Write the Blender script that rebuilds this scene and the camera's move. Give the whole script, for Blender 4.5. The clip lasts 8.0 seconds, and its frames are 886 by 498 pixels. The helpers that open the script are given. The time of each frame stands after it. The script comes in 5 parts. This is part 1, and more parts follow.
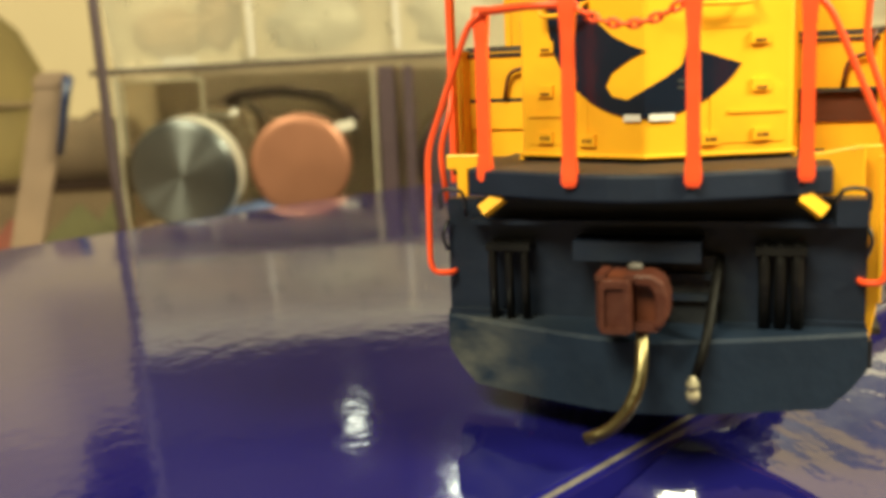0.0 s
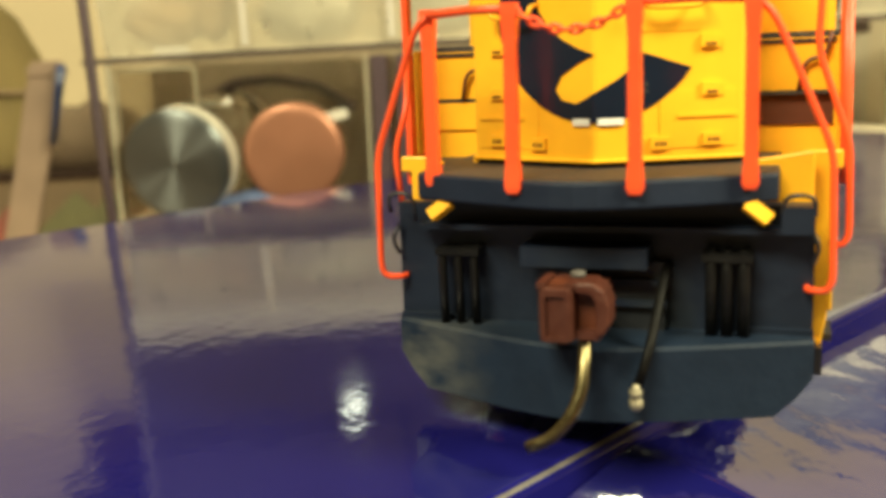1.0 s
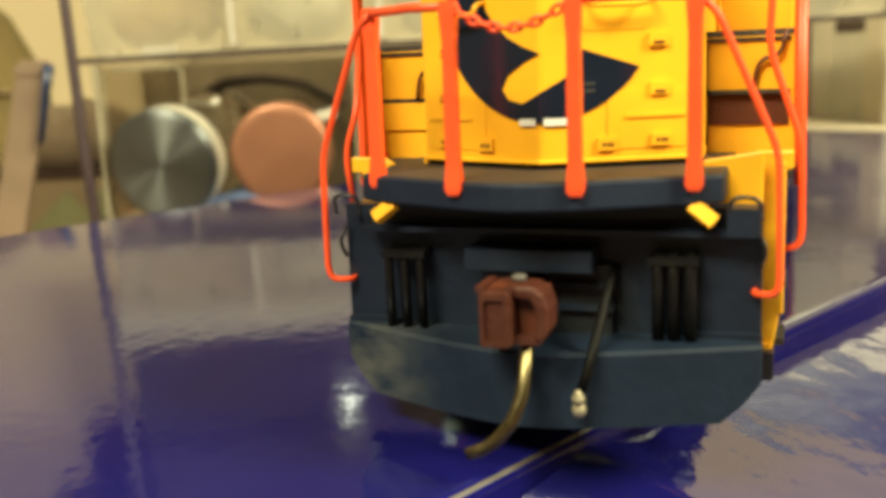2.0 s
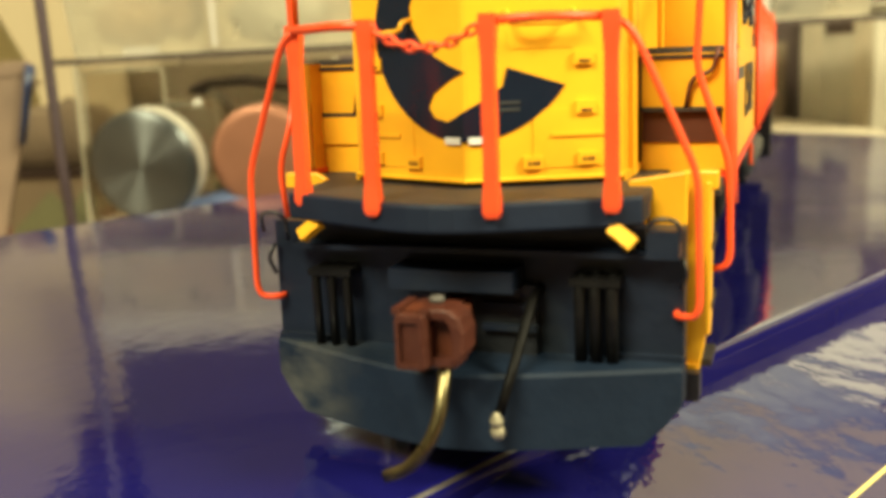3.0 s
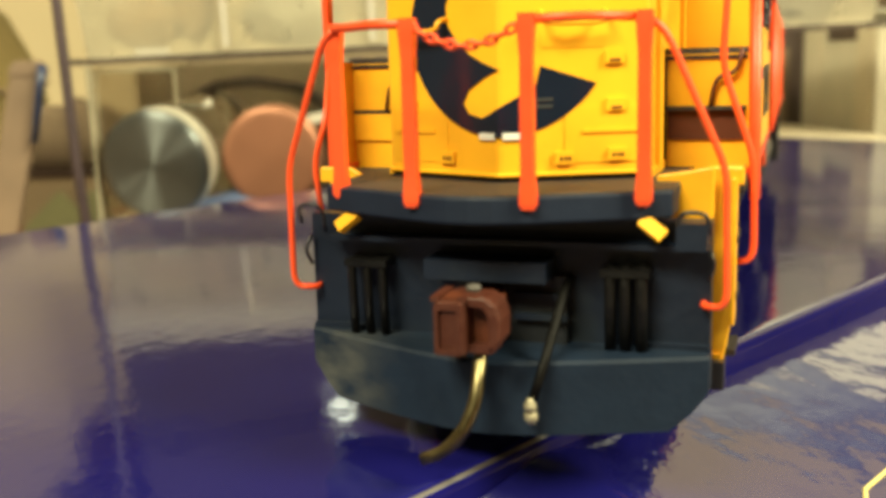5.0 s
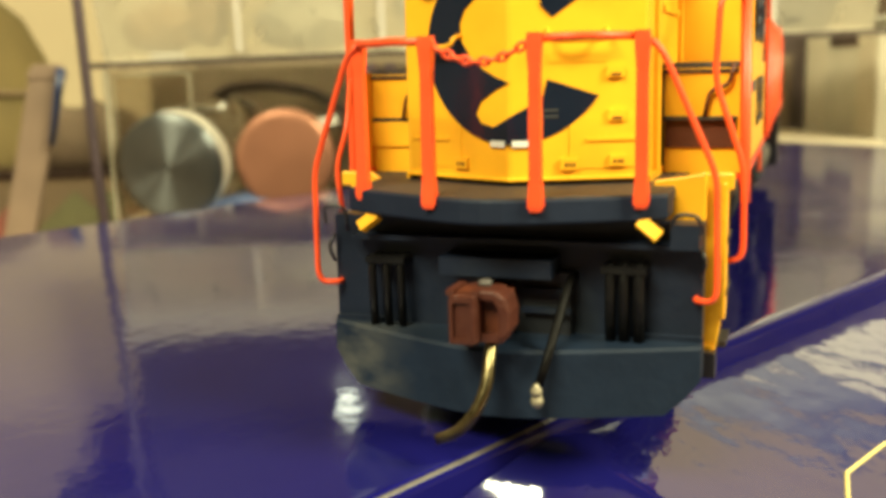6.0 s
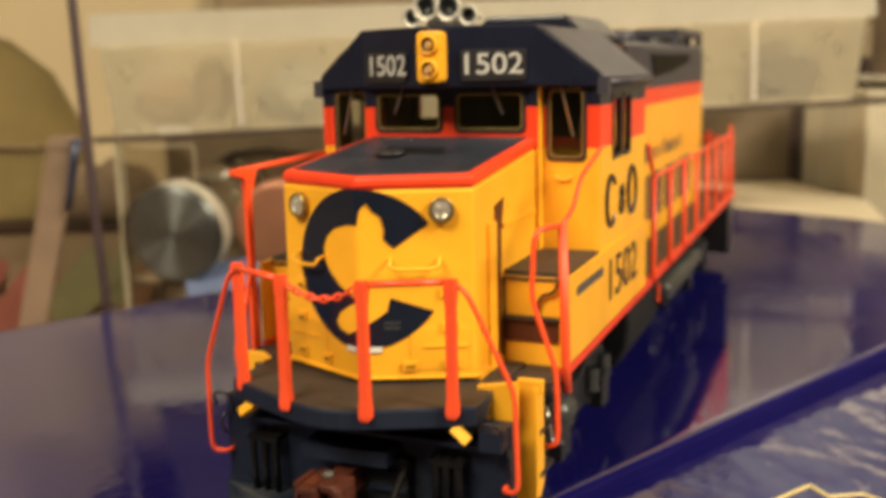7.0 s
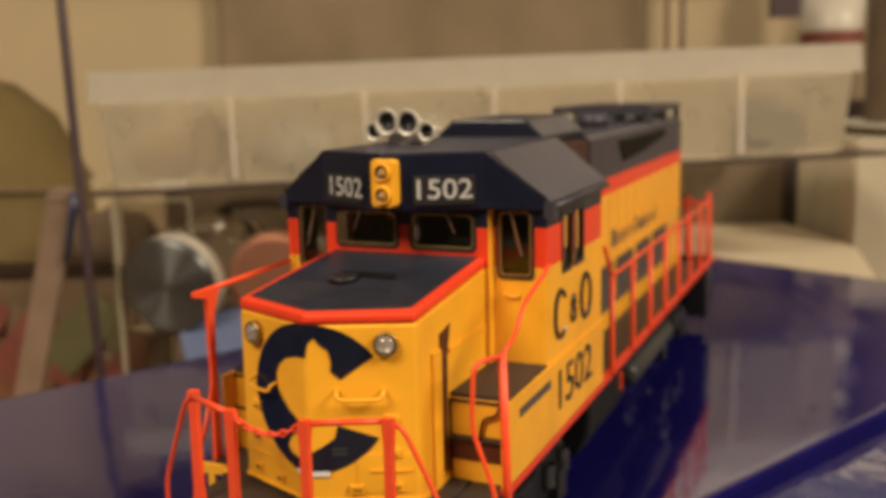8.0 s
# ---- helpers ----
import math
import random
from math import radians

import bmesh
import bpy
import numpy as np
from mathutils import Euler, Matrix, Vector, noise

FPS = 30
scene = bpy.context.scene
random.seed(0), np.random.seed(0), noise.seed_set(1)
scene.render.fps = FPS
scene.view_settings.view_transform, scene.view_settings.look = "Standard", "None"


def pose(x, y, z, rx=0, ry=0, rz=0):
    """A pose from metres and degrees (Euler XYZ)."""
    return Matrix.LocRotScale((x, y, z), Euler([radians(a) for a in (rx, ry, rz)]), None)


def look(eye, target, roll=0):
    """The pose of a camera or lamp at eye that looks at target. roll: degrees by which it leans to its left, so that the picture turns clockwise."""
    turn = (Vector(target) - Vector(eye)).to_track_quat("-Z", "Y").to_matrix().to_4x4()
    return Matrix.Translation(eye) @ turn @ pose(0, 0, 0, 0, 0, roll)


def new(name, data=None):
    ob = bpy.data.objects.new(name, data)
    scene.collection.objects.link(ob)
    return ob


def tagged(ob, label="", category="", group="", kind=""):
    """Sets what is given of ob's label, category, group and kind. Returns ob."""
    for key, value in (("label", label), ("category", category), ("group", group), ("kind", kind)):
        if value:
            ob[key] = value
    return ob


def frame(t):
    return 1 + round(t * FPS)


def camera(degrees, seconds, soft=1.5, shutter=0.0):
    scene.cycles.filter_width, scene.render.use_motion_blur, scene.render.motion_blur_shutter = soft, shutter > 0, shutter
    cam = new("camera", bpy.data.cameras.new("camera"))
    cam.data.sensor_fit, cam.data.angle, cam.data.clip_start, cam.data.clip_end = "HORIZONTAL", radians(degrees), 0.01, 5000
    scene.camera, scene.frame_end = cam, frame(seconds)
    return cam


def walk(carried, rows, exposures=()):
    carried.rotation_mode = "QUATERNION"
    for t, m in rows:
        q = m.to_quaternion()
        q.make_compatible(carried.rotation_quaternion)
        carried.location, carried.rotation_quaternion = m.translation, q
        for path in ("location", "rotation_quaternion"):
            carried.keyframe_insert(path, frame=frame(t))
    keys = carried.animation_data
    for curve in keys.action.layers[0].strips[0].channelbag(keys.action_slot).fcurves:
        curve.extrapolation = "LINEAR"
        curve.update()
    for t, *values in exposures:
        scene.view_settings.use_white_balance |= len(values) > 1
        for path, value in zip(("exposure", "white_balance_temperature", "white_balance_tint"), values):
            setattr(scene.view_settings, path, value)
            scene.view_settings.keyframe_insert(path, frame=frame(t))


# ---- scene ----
# ---- camera ----
FOV = 47.99
ROWS = [
    (0, 9.44, -68.39, 26.31, 18.73, -9.75, 2.30),
    (0.2, 9.08, -68.75, 26.30, 18.88, -10.10, 2.28),
    (0.5, 10.92, -67.90, 27.48, 18.94, -10.57, 2.25),
    (0.7, 11.53, -67.34, 26.94, 19.15, -10.64, 2.27),
    (1, 13.77, -66.24, 27.61, 19.36, -10.64, 2.30),
    (1.2, 14.90, -65.53, 27.52, 19.37, -10.63, 2.34),
    (2.3, 19.90, -61.67, 27.43, 19.75, -10.70, 2.33),
    (2.5, 21.85, -60.50, 27.65, 19.78, -10.72, 2.32),
    (2.8, 22.47, -60.48, 27.62, 19.75, -10.82, 2.22),
    (3, 22.71, -60.82, 28.73, 19.77, -10.86, 2.14),
    (3.3, 22.33, -61.55, 28.05, 19.74, -10.86, 2.21),
    (3.5, 21.58, -62.03, 27.45, 19.73, -10.88, 2.25),
    (3.7, 21.17, -62.49, 27.52, 19.70, -10.85, 2.12),
    (4, 21.48, -62.55, 27.82, 19.65, -10.82, 1.87),
    (4.2, 21.32, -62.70, 27.79, 19.64, -10.77, 1.81),
    (4.5, 20.43, -63.55, 27.53, 19.62, -10.71, 1.75),
    (4.7, 20.70, -63.92, 27.86, 19.59, -10.65, 1.75),
    (5.8, 21.55, -67.61, 28.63, 19.87, -10.54, 1.49),
    (6, 22.48, -70.51, 29.26, 19.91, -10.49, 1.45),
    (6.5, 33.09, -73.86, 44.64, 21.97, -10.66, 1.69),
    (6.8, 40.86, -76.61, 46.66, 22.38, -10.27, 1.87),
    (7, 44.15, -76.41, 49.77, 22.58, -10.24, 1.27),
    (7.3, 46.38, -75.25, 52.08, 22.76, -9.86, 1.78),
    (7.5, 47.15, -76.73, 55.88, 22.90, -9.91, 1.28),
    (7.7, 49.50, -78.05, 60.43, 23.12, -9.67, 1.34),
    (8, 51.93, -76.49, 62.39, 23.28, -9.45, 1.19),
]


def eye_pose(x, y, z, yaw, pitch, roll):
    """A camera pose from millimetres and degrees (yaw to the left, pitch up, roll to the right)."""
    e = Vector((x, y, z)) / 1000
    a, p = radians(yaw), radians(pitch)
    ahead = Vector((-math.sin(a) * math.cos(p), math.cos(a) * math.cos(p), math.sin(p)))
    return look(e, e + ahead, -roll)


cam = camera(FOV, 8.0, soft=3.8, shutter=0.5)
cam.data.dof.use_dof = True
cam.data.dof.focus_distance = 0.088
cam.data.dof.aperture_fstop = 38.0
walk(cam, [(t, eye_pose(*r)) for t, *r in ROWS], [(0.0, 1.0, 5800, -12), (6.3, 1.04, 5850, -13), (7.0, 0.42, 5800, 5), (7.6, -0.02, 5850, 11), (8.0, -0.11, 5850, 14)])

# ---- light ----
MM = 0.001
TUB = Vector((-163.0, 160.0, 0.0))
E1, E2 = Vector((0.917, 0.40, 0)).normalized(), Vector((-0.40, 0.917, 0)).normalized()


def back(a, b, z):
    """A place given along the storage tub's front, behind it, and up (mm)."""
    return TUB + E1 * a + E2 * b + Vector((0, 0, z))


world = bpy.data.worlds.new("room_dim")
scene.world = world
world.use_nodes = True
world.node_tree.nodes["Background"].inputs[0].default_value = (1.0, 0.82, 0.6, 1)
world.node_tree.nodes["Background"].inputs[1].default_value = 0.055


def area_lamp(name, eye, target, size, size_y, power, colour):
    d = bpy.data.lights.new(name, "AREA")
    d.shape, d.size, d.size_y, d.energy, d.color = "RECTANGLE", size, size_y, power, colour
    ob = new(name, d)
    ob.matrix_world = look(Vector(eye) * MM, Vector(target) * MM)
    return ob


# Two unseen lamps, placed to give the locomotive its shading.
LAMP_A, LAMP_B = (-200, -720, 810), (900, -60, 700)
area_lamp("ceiling_light", LAMP_A, (0, 60, 0), 0.5, 0.3, 12.5, (1.0, 0.79, 0.50))
area_lamp("side_light", LAMP_B, (0, 60, 0), 0.35, 0.35, 14.2, (1.0, 0.79, 0.50))
# Small lamps whose mirror images make the glints on the lid.
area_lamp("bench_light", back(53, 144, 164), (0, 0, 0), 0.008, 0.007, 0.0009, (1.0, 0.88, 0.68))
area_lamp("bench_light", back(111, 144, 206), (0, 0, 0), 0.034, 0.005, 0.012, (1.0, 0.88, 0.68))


# ---- materials ----
def material(name, colour, rough=0.5, metal=0.0, vary=0.15, scale=400.0, bump=0.02, bump_scale=900.0, stain=None, coat=0.0, transmission=0.0, ior=1.46, spec=0.5):
    """Paint, plastic, metal: base colour varied at two scales, stains, fine relief."""
    m = bpy.data.materials.new(name)
    m.use_nodes = True
    n, l = m.node_tree.nodes, m.node_tree.links
    b = n["Principled BSDF"]
    tc = n.new("ShaderNodeTexCoord")
    big, small = n.new("ShaderNodeTexNoise"), n.new("ShaderNodeTexNoise")
    big.inputs["Scale"].default_value, small.inputs["Scale"].default_value = scale * 0.12, scale
    big.inputs["Detail"].default_value, small.inputs["Detail"].default_value = 3.0, 5.0
    l.new(tc.outputs["Object"], big.inputs["Vector"])
    l.new(tc.outputs["Object"], small.inputs["Vector"])
    add = n.new("ShaderNodeMath")
    add.operation = "ADD"
    l.new(big.outputs["Fac"], add.inputs[0])
    l.new(small.outputs["Fac"], add.inputs[1])
    ramp = n.new("ShaderNodeMapRange")
    ramp.inputs["From Min"].default_value, ramp.inputs["From Max"].default_value = 0.65, 1.35
    ramp.inputs["To Min"].default_value, ramp.inputs["To Max"].default_value = 1 - vary, 1 + vary
    l.new(add.outputs[0], ramp.inputs["Value"])
    mul = n.new("ShaderNodeVectorMath")
    mul.operation = "SCALE"
    mul.inputs[0].default_value = colour[:3]
    l.new(ramp.outputs[0], mul.inputs["Scale"])
    out = mul.outputs[0]
    if stain:
        mix = n.new("ShaderNodeMix")
        mix.data_type = "RGBA"
        spot = n.new("ShaderNodeTexNoise")
        spot.inputs["Scale"].default_value, spot.inputs["Detail"].default_value = scale * 0.3, 6.0
        l.new(tc.outputs["Object"], spot.inputs["Vector"])
        sr = n.new("ShaderNodeMapRange")
        sr.inputs["From Min"].default_value, sr.inputs["From Max"].default_value = 0.52, 0.75
        sr.inputs["To Max"].default_value = stain[1]
        l.new(spot.outputs["Fac"], sr.inputs["Value"])
        l.new(sr.outputs[0], mix.inputs["Factor"])
        l.new(out, mix.inputs["A"])
        mix.inputs["B"].default_value = (*stain[0], 1)
        out = mix.outputs["Result"]
    l.new(out, b.inputs["Base Color"])
    b.inputs["Metallic"].default_value, b.inputs["IOR"].default_value = metal, ior
    b.inputs["Specular IOR Level"].default_value = spec
    b.inputs["Coat Weight"].default_value, b.inputs["Coat Roughness"].default_value = coat, 0.04
    b.inputs["Transmission Weight"].default_value = transmission
    rr = n.new("ShaderNodeMapRange")
    rr.inputs["To Min"].default_value, rr.inputs["To Max"].default_value = max(0.0, rough - 0.08), min(1.0, rough + 0.08)
    l.new(small.outputs["Fac"], rr.inputs["Value"])
    l.new(rr.outputs[0], b.inputs["Roughness"])
    if bump:
        t = n.new("ShaderNodeTexNoise")
        t.inputs["Scale"].default_value, t.inputs["Detail"].default_value = bump_scale, 4.0
        l.new(tc.outputs["Object"], t.inputs["Vector"])
        bp = n.new("ShaderNodeBump")
        bp.inputs["Strength"].default_value, bp.inputs["Distance"].default_value = bump, 0.0006
        l.new(t.outputs["Fac"], bp.inputs["Height"])
        l.new(bp.outputs[0], b.inputs["Normal"])
        if coat:
            l.new(bp.outputs[0], b.inputs["Coat Normal"])
    return m


YELLOW = material("yellow_paint", (0.90, 0.445, 0.016), 0.36, vary=0.08, scale=300, bump=0.05, stain=((0.42, 0.14, 0.01), 0.32))
ORANGE = material("vermilion_paint", (0.80, 0.055, 0.012), 0.35, vary=0.06, scale=300, bump=0.05)
RAIL = material("orange_plastic", (0.86, 0.085, 0.02), 0.38, vary=0.05, scale=500, bump=0.05)
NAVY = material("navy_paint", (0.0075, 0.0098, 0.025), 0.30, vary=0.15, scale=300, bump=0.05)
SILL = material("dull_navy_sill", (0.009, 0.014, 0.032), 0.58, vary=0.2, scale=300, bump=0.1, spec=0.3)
# Paler copy of the navy: light from above put into the colour.
ROOF = material("lit_navy_roof", (0.042, 0.041, 0.060), 0.40, vary=0.15, scale=300, bump=0.08)
NOSETOP = material("dull_navy_nose_top", (0.020, 0.024, 0.040), 0.45, vary=0.3, scale=260, bump=0.15, stain=((0.055, 0.05, 0.05), 0.5))
TEAL = material("weathered_navy_paint", (0.0066, 0.0112, 0.0265), 0.42, vary=0.3, scale=260, bump=0.12, stain=((0.045, 0.052, 0.05), 0.5))
def worn(name, colour, x0, x1, amount):
    """Dark paint with pale scuffs at one end of the part."""
    m = material(name, colour, 0.55, vary=0.25, scale=260, bump=0.15, spec=0.3)
    n, l = m.node_tree.nodes, m.node_tree.links
    b = n["Principled BSDF"]
    tc, sep, mp, no, cut, mul, mix = [n.new("ShaderNode" + k) for k in ("TexCoord", "SeparateXYZ", "MapRange", "TexNoise", "MapRange", "Math", "Mix")]
    mix.data_type, mul.operation = "RGBA", "MULTIPLY"
    l.new(tc.outputs["Object"], sep.inputs[0])
    l.new(sep.outputs["X"], mp.inputs["Value"])
    mp.inputs["From Min"].default_value, mp.inputs["From Max"].default_value = x0, x1
    mp.inputs["To Min"].default_value, mp.inputs["To Max"].default_value = 1.0, 0.0
    stretch = n.new("ShaderNodeMapping")
    stretch.inputs["Scale"].default_value = (0.45, 1.0, 1.4)
    stretch.inputs["Rotation"].default_value = (0.0, 0.5, 0.0)
    l.new(tc.outputs["Object"], stretch.inputs["Vector"])
    l.new(stretch.outputs[0], no.inputs["Vector"])
    no.inputs["Scale"].default_value, no.inputs["Detail"].default_value = 330.0, 4.0
    cut.inputs["From Min"].default_value, cut.inputs["From Max"].default_value = 0.36, 0.85
    l.new(no.outputs["Fac"], cut.inputs["Value"])
    l.new(mp.outputs[0], mul.inputs[0])
    l.new(cut.outputs[0], mul.inputs[1])
    gain = n.new("ShaderNodeMath")
    gain.operation = "MULTIPLY"
    gain.inputs[1].default_value = amount
    l.new(mul.outputs[0], gain.inputs[0])
    l.new(gain.outputs[0], mix.inputs["Factor"])
    old = b.inputs["Base Color"].links[0].from_socket
    l.new(old, mix.inputs["A"])
    mix.inputs["B"].default_value = (0.155, 0.15, 0.13, 1)
    l.new(mix.outputs["Result"], b.inputs["Base Color"])
    return m


PLOW = worn("scuffed_navy_plow", (0.0075, 0.0145, 0.033), -0.014, -0.0065, 0.85)
DECK = material("grey_walkway_tread", (0.036, 0.028, 0.025), 0.55, vary=0.2, scale=700, bump=0.4, bump_scale=2500)
BLACK = material("black_plastic", (0.018, 0.017, 0.021), 0.38, vary=0.2, scale=500, bump=0.1)
TANK = material("dull_black_tank", (0.010, 0.010, 0.013), 0.6, vary=0.2, scale=400, bump=0.1, spec=0.3)
TRUCK = material("dark_grey_plastic", (0.011, 0.012, 0.016), 0.38, vary=0.4, scale=450, bump=0.3, stain=((0.05, 0.046, 0.04), 0.3))
PIPE = material("grey_tank_paint", (0.04, 0.042, 0.046), 0.35, vary=0.15, scale=300, bump=0.1)
RUST = material("rust_brown_coupler", (0.058, 0.014, 0.007), 0.5, vary=0.3, scale=600, bump=0.3, stain=((0.05, 0.012, 0.006), 0.5))
INTAKE = material("dark_brown_screen", (0.055, 0.024, 0.016), 0.6, vary=0.2, scale=900, bump=0.5, bump_scale=4000)
# Brown for small parts, and for shade drawn as strips and wire.
SHADE_BROWN = material("brown_parts_and_shade", (0.085, 0.021, 0.008), 0.5, vary=0.15, bump=0.1)
BRASS = material("dull_brass_wire", (0.20, 0.165, 0.085), 0.30, metal=1.0, vary=0.25, scale=700, bump=0.1)
GLADHAND = material("dull_pale_metal", (0.42, 0.37, 0.26), 0.42, metal=0.6, vary=0.4, scale=900, bump=0.3)
SILVER = material("silver_metal", (0.74, 0.71, 0.64), 0.30, metal=1.0, vary=0.1, bump=0.05)
HORN = material("silver_painted_plastic", (0.62, 0.59, 0.53), 0.36, metal=0.35, vary=0.2, scale=700, bump=0.15)
HOSE = material("dull_black_rubber", (0.006, 0.0055, 0.006), 0.42, vary=0.3, scale=600, bump=0.2, spec=0.3)
AIRHOSE = material("matt_black_rubber", (0.0035, 0.003, 0.003), 0.5, vary=0.3, scale=600, bump=0.2, spec=0.12)
GOLD = material("brass_window_frame", (0.42, 0.30, 0.10), 0.4, metal=0.8, vary=0.2, bump=0.1)
LENS = material("clear_lamp_lens", (0.95, 0.93, 0.85), 0.06, transmission=0.85, vary=0.02, bump=0)
GLASS = material("clear_cab_glazing", (0.76, 0.74, 0.66), 0.03, transmission=1.0, vary=0.02, bump=0)
WHITE = material("white_lettering", (0.78, 0.77, 0.74), 0.5, vary=0.05, bump=0.02)
NUMBERGREY = material("grey_white_numerals", (0.46, 0.46, 0.45), 0.5, vary=0.15, scale=900, bump=0.05)
GREYINK = material("faded_blue_lettering", (0.085, 0.075, 0.07), 0.5, vary=0.2, bump=0.02)
GRILLE = material("grey_grille_screen", (0.075, 0.075, 0.075), 0.55, vary=0.2, scale=900, bump=0.5, bump_scale=4000)
INSIDE = material("green_grey_cab_interior", (0.045, 0.10, 0.05), 0.7, vary=0.2, bump=0.05)


def box_blue(name, wave, crinkle, ior, rate=28.0):
    """Glossy printed board with the fine waviness of its film."""
    m = material(name, (0.007, 0.006, 0.092), 0.08, vary=0.18, scale=45, bump=0.0, spec=0.5, ior=ior)
    n, l = m.node_tree.nodes, m.node_tree.links
    b = n["Principled BSDF"]
    tc = n.new("ShaderNodeTexCoord")
    w1, w2 = n.new("ShaderNodeTexNoise"), n.new("ShaderNodeTexNoise")
    w1.inputs["Scale"].default_value, w2.inputs["Scale"].default_value = rate, 420.0
    w2.inputs["Detail"].default_value = 3.0
    l.new(tc.outputs["Object"], w1.inputs["Vector"])
    l.new(tc.outputs["Object"], w2.inputs["Vector"])
    b1, b2 = n.new("ShaderNodeBump"), n.new("ShaderNodeBump")
    b1.inputs["Strength"].default_value, b1.inputs["Distance"].default_value = 1.0, 0.0006 * wave
    b2.inputs["Strength"].default_value, b2.inputs["Distance"].default_value = 1.0, 0.000035 * crinkle
    l.new(w1.outputs["Fac"], b1.inputs["Height"])
    l.new(w2.outputs["Fac"], b2.inputs["Height"])
    l.new(b1.outputs[0], b2.inputs["Normal"])
    l.new(b2.outputs[0], b.inputs["Normal"])
    return m


BOARD_EDGE = box_blue("blue_board_edge", 0.2, 0.8, 1.28)
BOARD = box_blue("glossy_blue_board", 0.2, 0.8, 2.08)
BOARD_LOW = box_blue("glossy_blue_crinkled_board", 1.3, 2.2, 2.3, 70.0)
TANEDGE = material("tan_card_edge", (0.07, 0.058, 0.05), 0.4, vary=0.3, scale=500, bump=0.1)
PRINT = material("yellow_print", (0.80, 0.66, 0.25), 0.35, vary=0.05, bump=0)
TUBPLASTIC = material("frosted_plastic", (0.58, 0.53, 0.425), 0.30, vary=0.08, scale=180, bump=0.05, transmission=0.79)
TUBLID = material("frosted_lid_plastic", (0.50, 0.465, 0.40), 0.4, vary=0.06, scale=120, bump=0.04, transmission=0.55)
SMOKE = material("dull_clear_plastic_edge", (0.34, 0.30, 0.22), 0.3, vary=0.1, bump=0.05)
TUBRIB = material("pale_plastic_rib", (0.68, 0.62, 0.54), 0.45, vary=0.04, scale=60, bump=0.03, transmission=0.35)
BOARDWHITE = material("white_board_face", (0.85, 0.80, 0.74), 0.5, vary=0.04, scale=20, bump=0.03)
CLEAR = material("clear_plastic", (0.90, 0.87, 0.80), 0.05, vary=0.03, scale=60, bump=0.02, transmission=1.0)
CREAM = material("cream_plastic", (0.52, 0.45, 0.33), 0.45, vary=0.06, scale=60, bump=0.05)
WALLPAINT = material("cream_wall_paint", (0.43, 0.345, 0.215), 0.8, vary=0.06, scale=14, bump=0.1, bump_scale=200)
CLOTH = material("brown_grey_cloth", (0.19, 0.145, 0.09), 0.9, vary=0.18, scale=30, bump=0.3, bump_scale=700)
# For walls out of view, kept darker so that less light bounces back.
WALLDIM = material("low_bounce_tan_wall", (0.26, 0.21, 0.15), 0.85, vary=0.08, scale=14, bump=0.1, bump_scale=200)
RAG = material("brown_rag_cloth", (0.12, 0.085, 0.055), 0.95, vary=0.25, scale=60, bump=0.3, bump_scale=700)
CEIL = material("pale_ceiling_paint", (0.55, 0.50, 0.42), 0.85, vary=0.04, scale=10, bump=0.1, bump_scale=150)
FLOORM = material("brown_floor", (0.16, 0.10, 0.06), 0.6, vary=0.25, scale=20, bump=0.1)
TABLE = material("worn_wooden_bench", (0.24, 0.15, 0.085), 0.6, vary=0.3, scale=40, bump=0.15, bump_scale=300)
JARGREY = material("grey_green_jar_lid", (0.17, 0.18, 0.185), 0.42, metal=0.85, vary=0.2, scale=80, bump=0.05)
turned_grain = JARGREY.node_tree.nodes.new("ShaderNodeTangent")
turned_grain.direction_type, turned_grain.axis = "RADIAL", "Z"
JARGREY.node_tree.nodes["Principled BSDF"].inputs["Anisotropic"].default_value = 0.85
JARGREY.node_tree.nodes["Principled BSDF"].inputs["Anisotropic Rotation"].default_value = 0.25
JARGREY.node_tree.links.new(turned_grain.outputs[0], JARGREY.node_tree.nodes["Principled BSDF"].inputs["Tangent"])
JARRIM = material("dull_white_jar_neck", (0.42, 0.385, 0.32), 0.45, vary=0.1, bump=0.03)
BAGGREY = material("grey_bag_film", (0.22, 0.22, 0.205), 0.5, vary=0.3, scale=120, bump=0.2)
JARWHITE = material("pale_jar_rim", (0.46, 0.43, 0.37), 0.4, vary=0.08, bump=0.03)
COPPER = material("copper_orange_lid", (0.36, 0.165, 0.10), 0.40, metal=0.55, vary=0.12, scale=90, bump=0.05)
EMBLEM = material("glossy_navy_print", (0.008, 0.0125, 0.027), 0.16, vary=0.15, scale=300, bump=0.03)
SHELFBACK = material("olive_tan_panel", (0.14, 0.105, 0.065), 0.6, vary=0.12, scale=50, bump=0.05)
DARKROD = material("dark_violet_rod", (0.055, 0.035, 0.042), 0.45, vary=0.2, bump=0.05)
STICK = material("pale_pink_wood", (0.19, 0.13, 0.09), 0.7, vary=0.15, scale=90, bump=0.1)
PENBLUE = material("dark_blue_plastic", (0.025, 0.035, 0.09), 0.35, vary=0.15, bump=0.03)
OLIVE = material("olive_yellow_fabric", (0.125, 0.09, 0.030), 0.85, vary=0.2, scale=50, bump=0.3, bump_scale=600)
RED = material("faded_red_card", (0.16, 0.045, 0.03), 0.6, vary=0.2, scale=90, bump=0.05)
LEAFGREEN = material("yellow_green_card", (0.10, 0.092, 0.036), 0.6, vary=0.2, scale=90, bump=0.05)
PALEBLUE = material("pale_blue_card", (0.10, 0.13, 0.25), 0.55, vary=0.15, scale=60, bump=0.05)
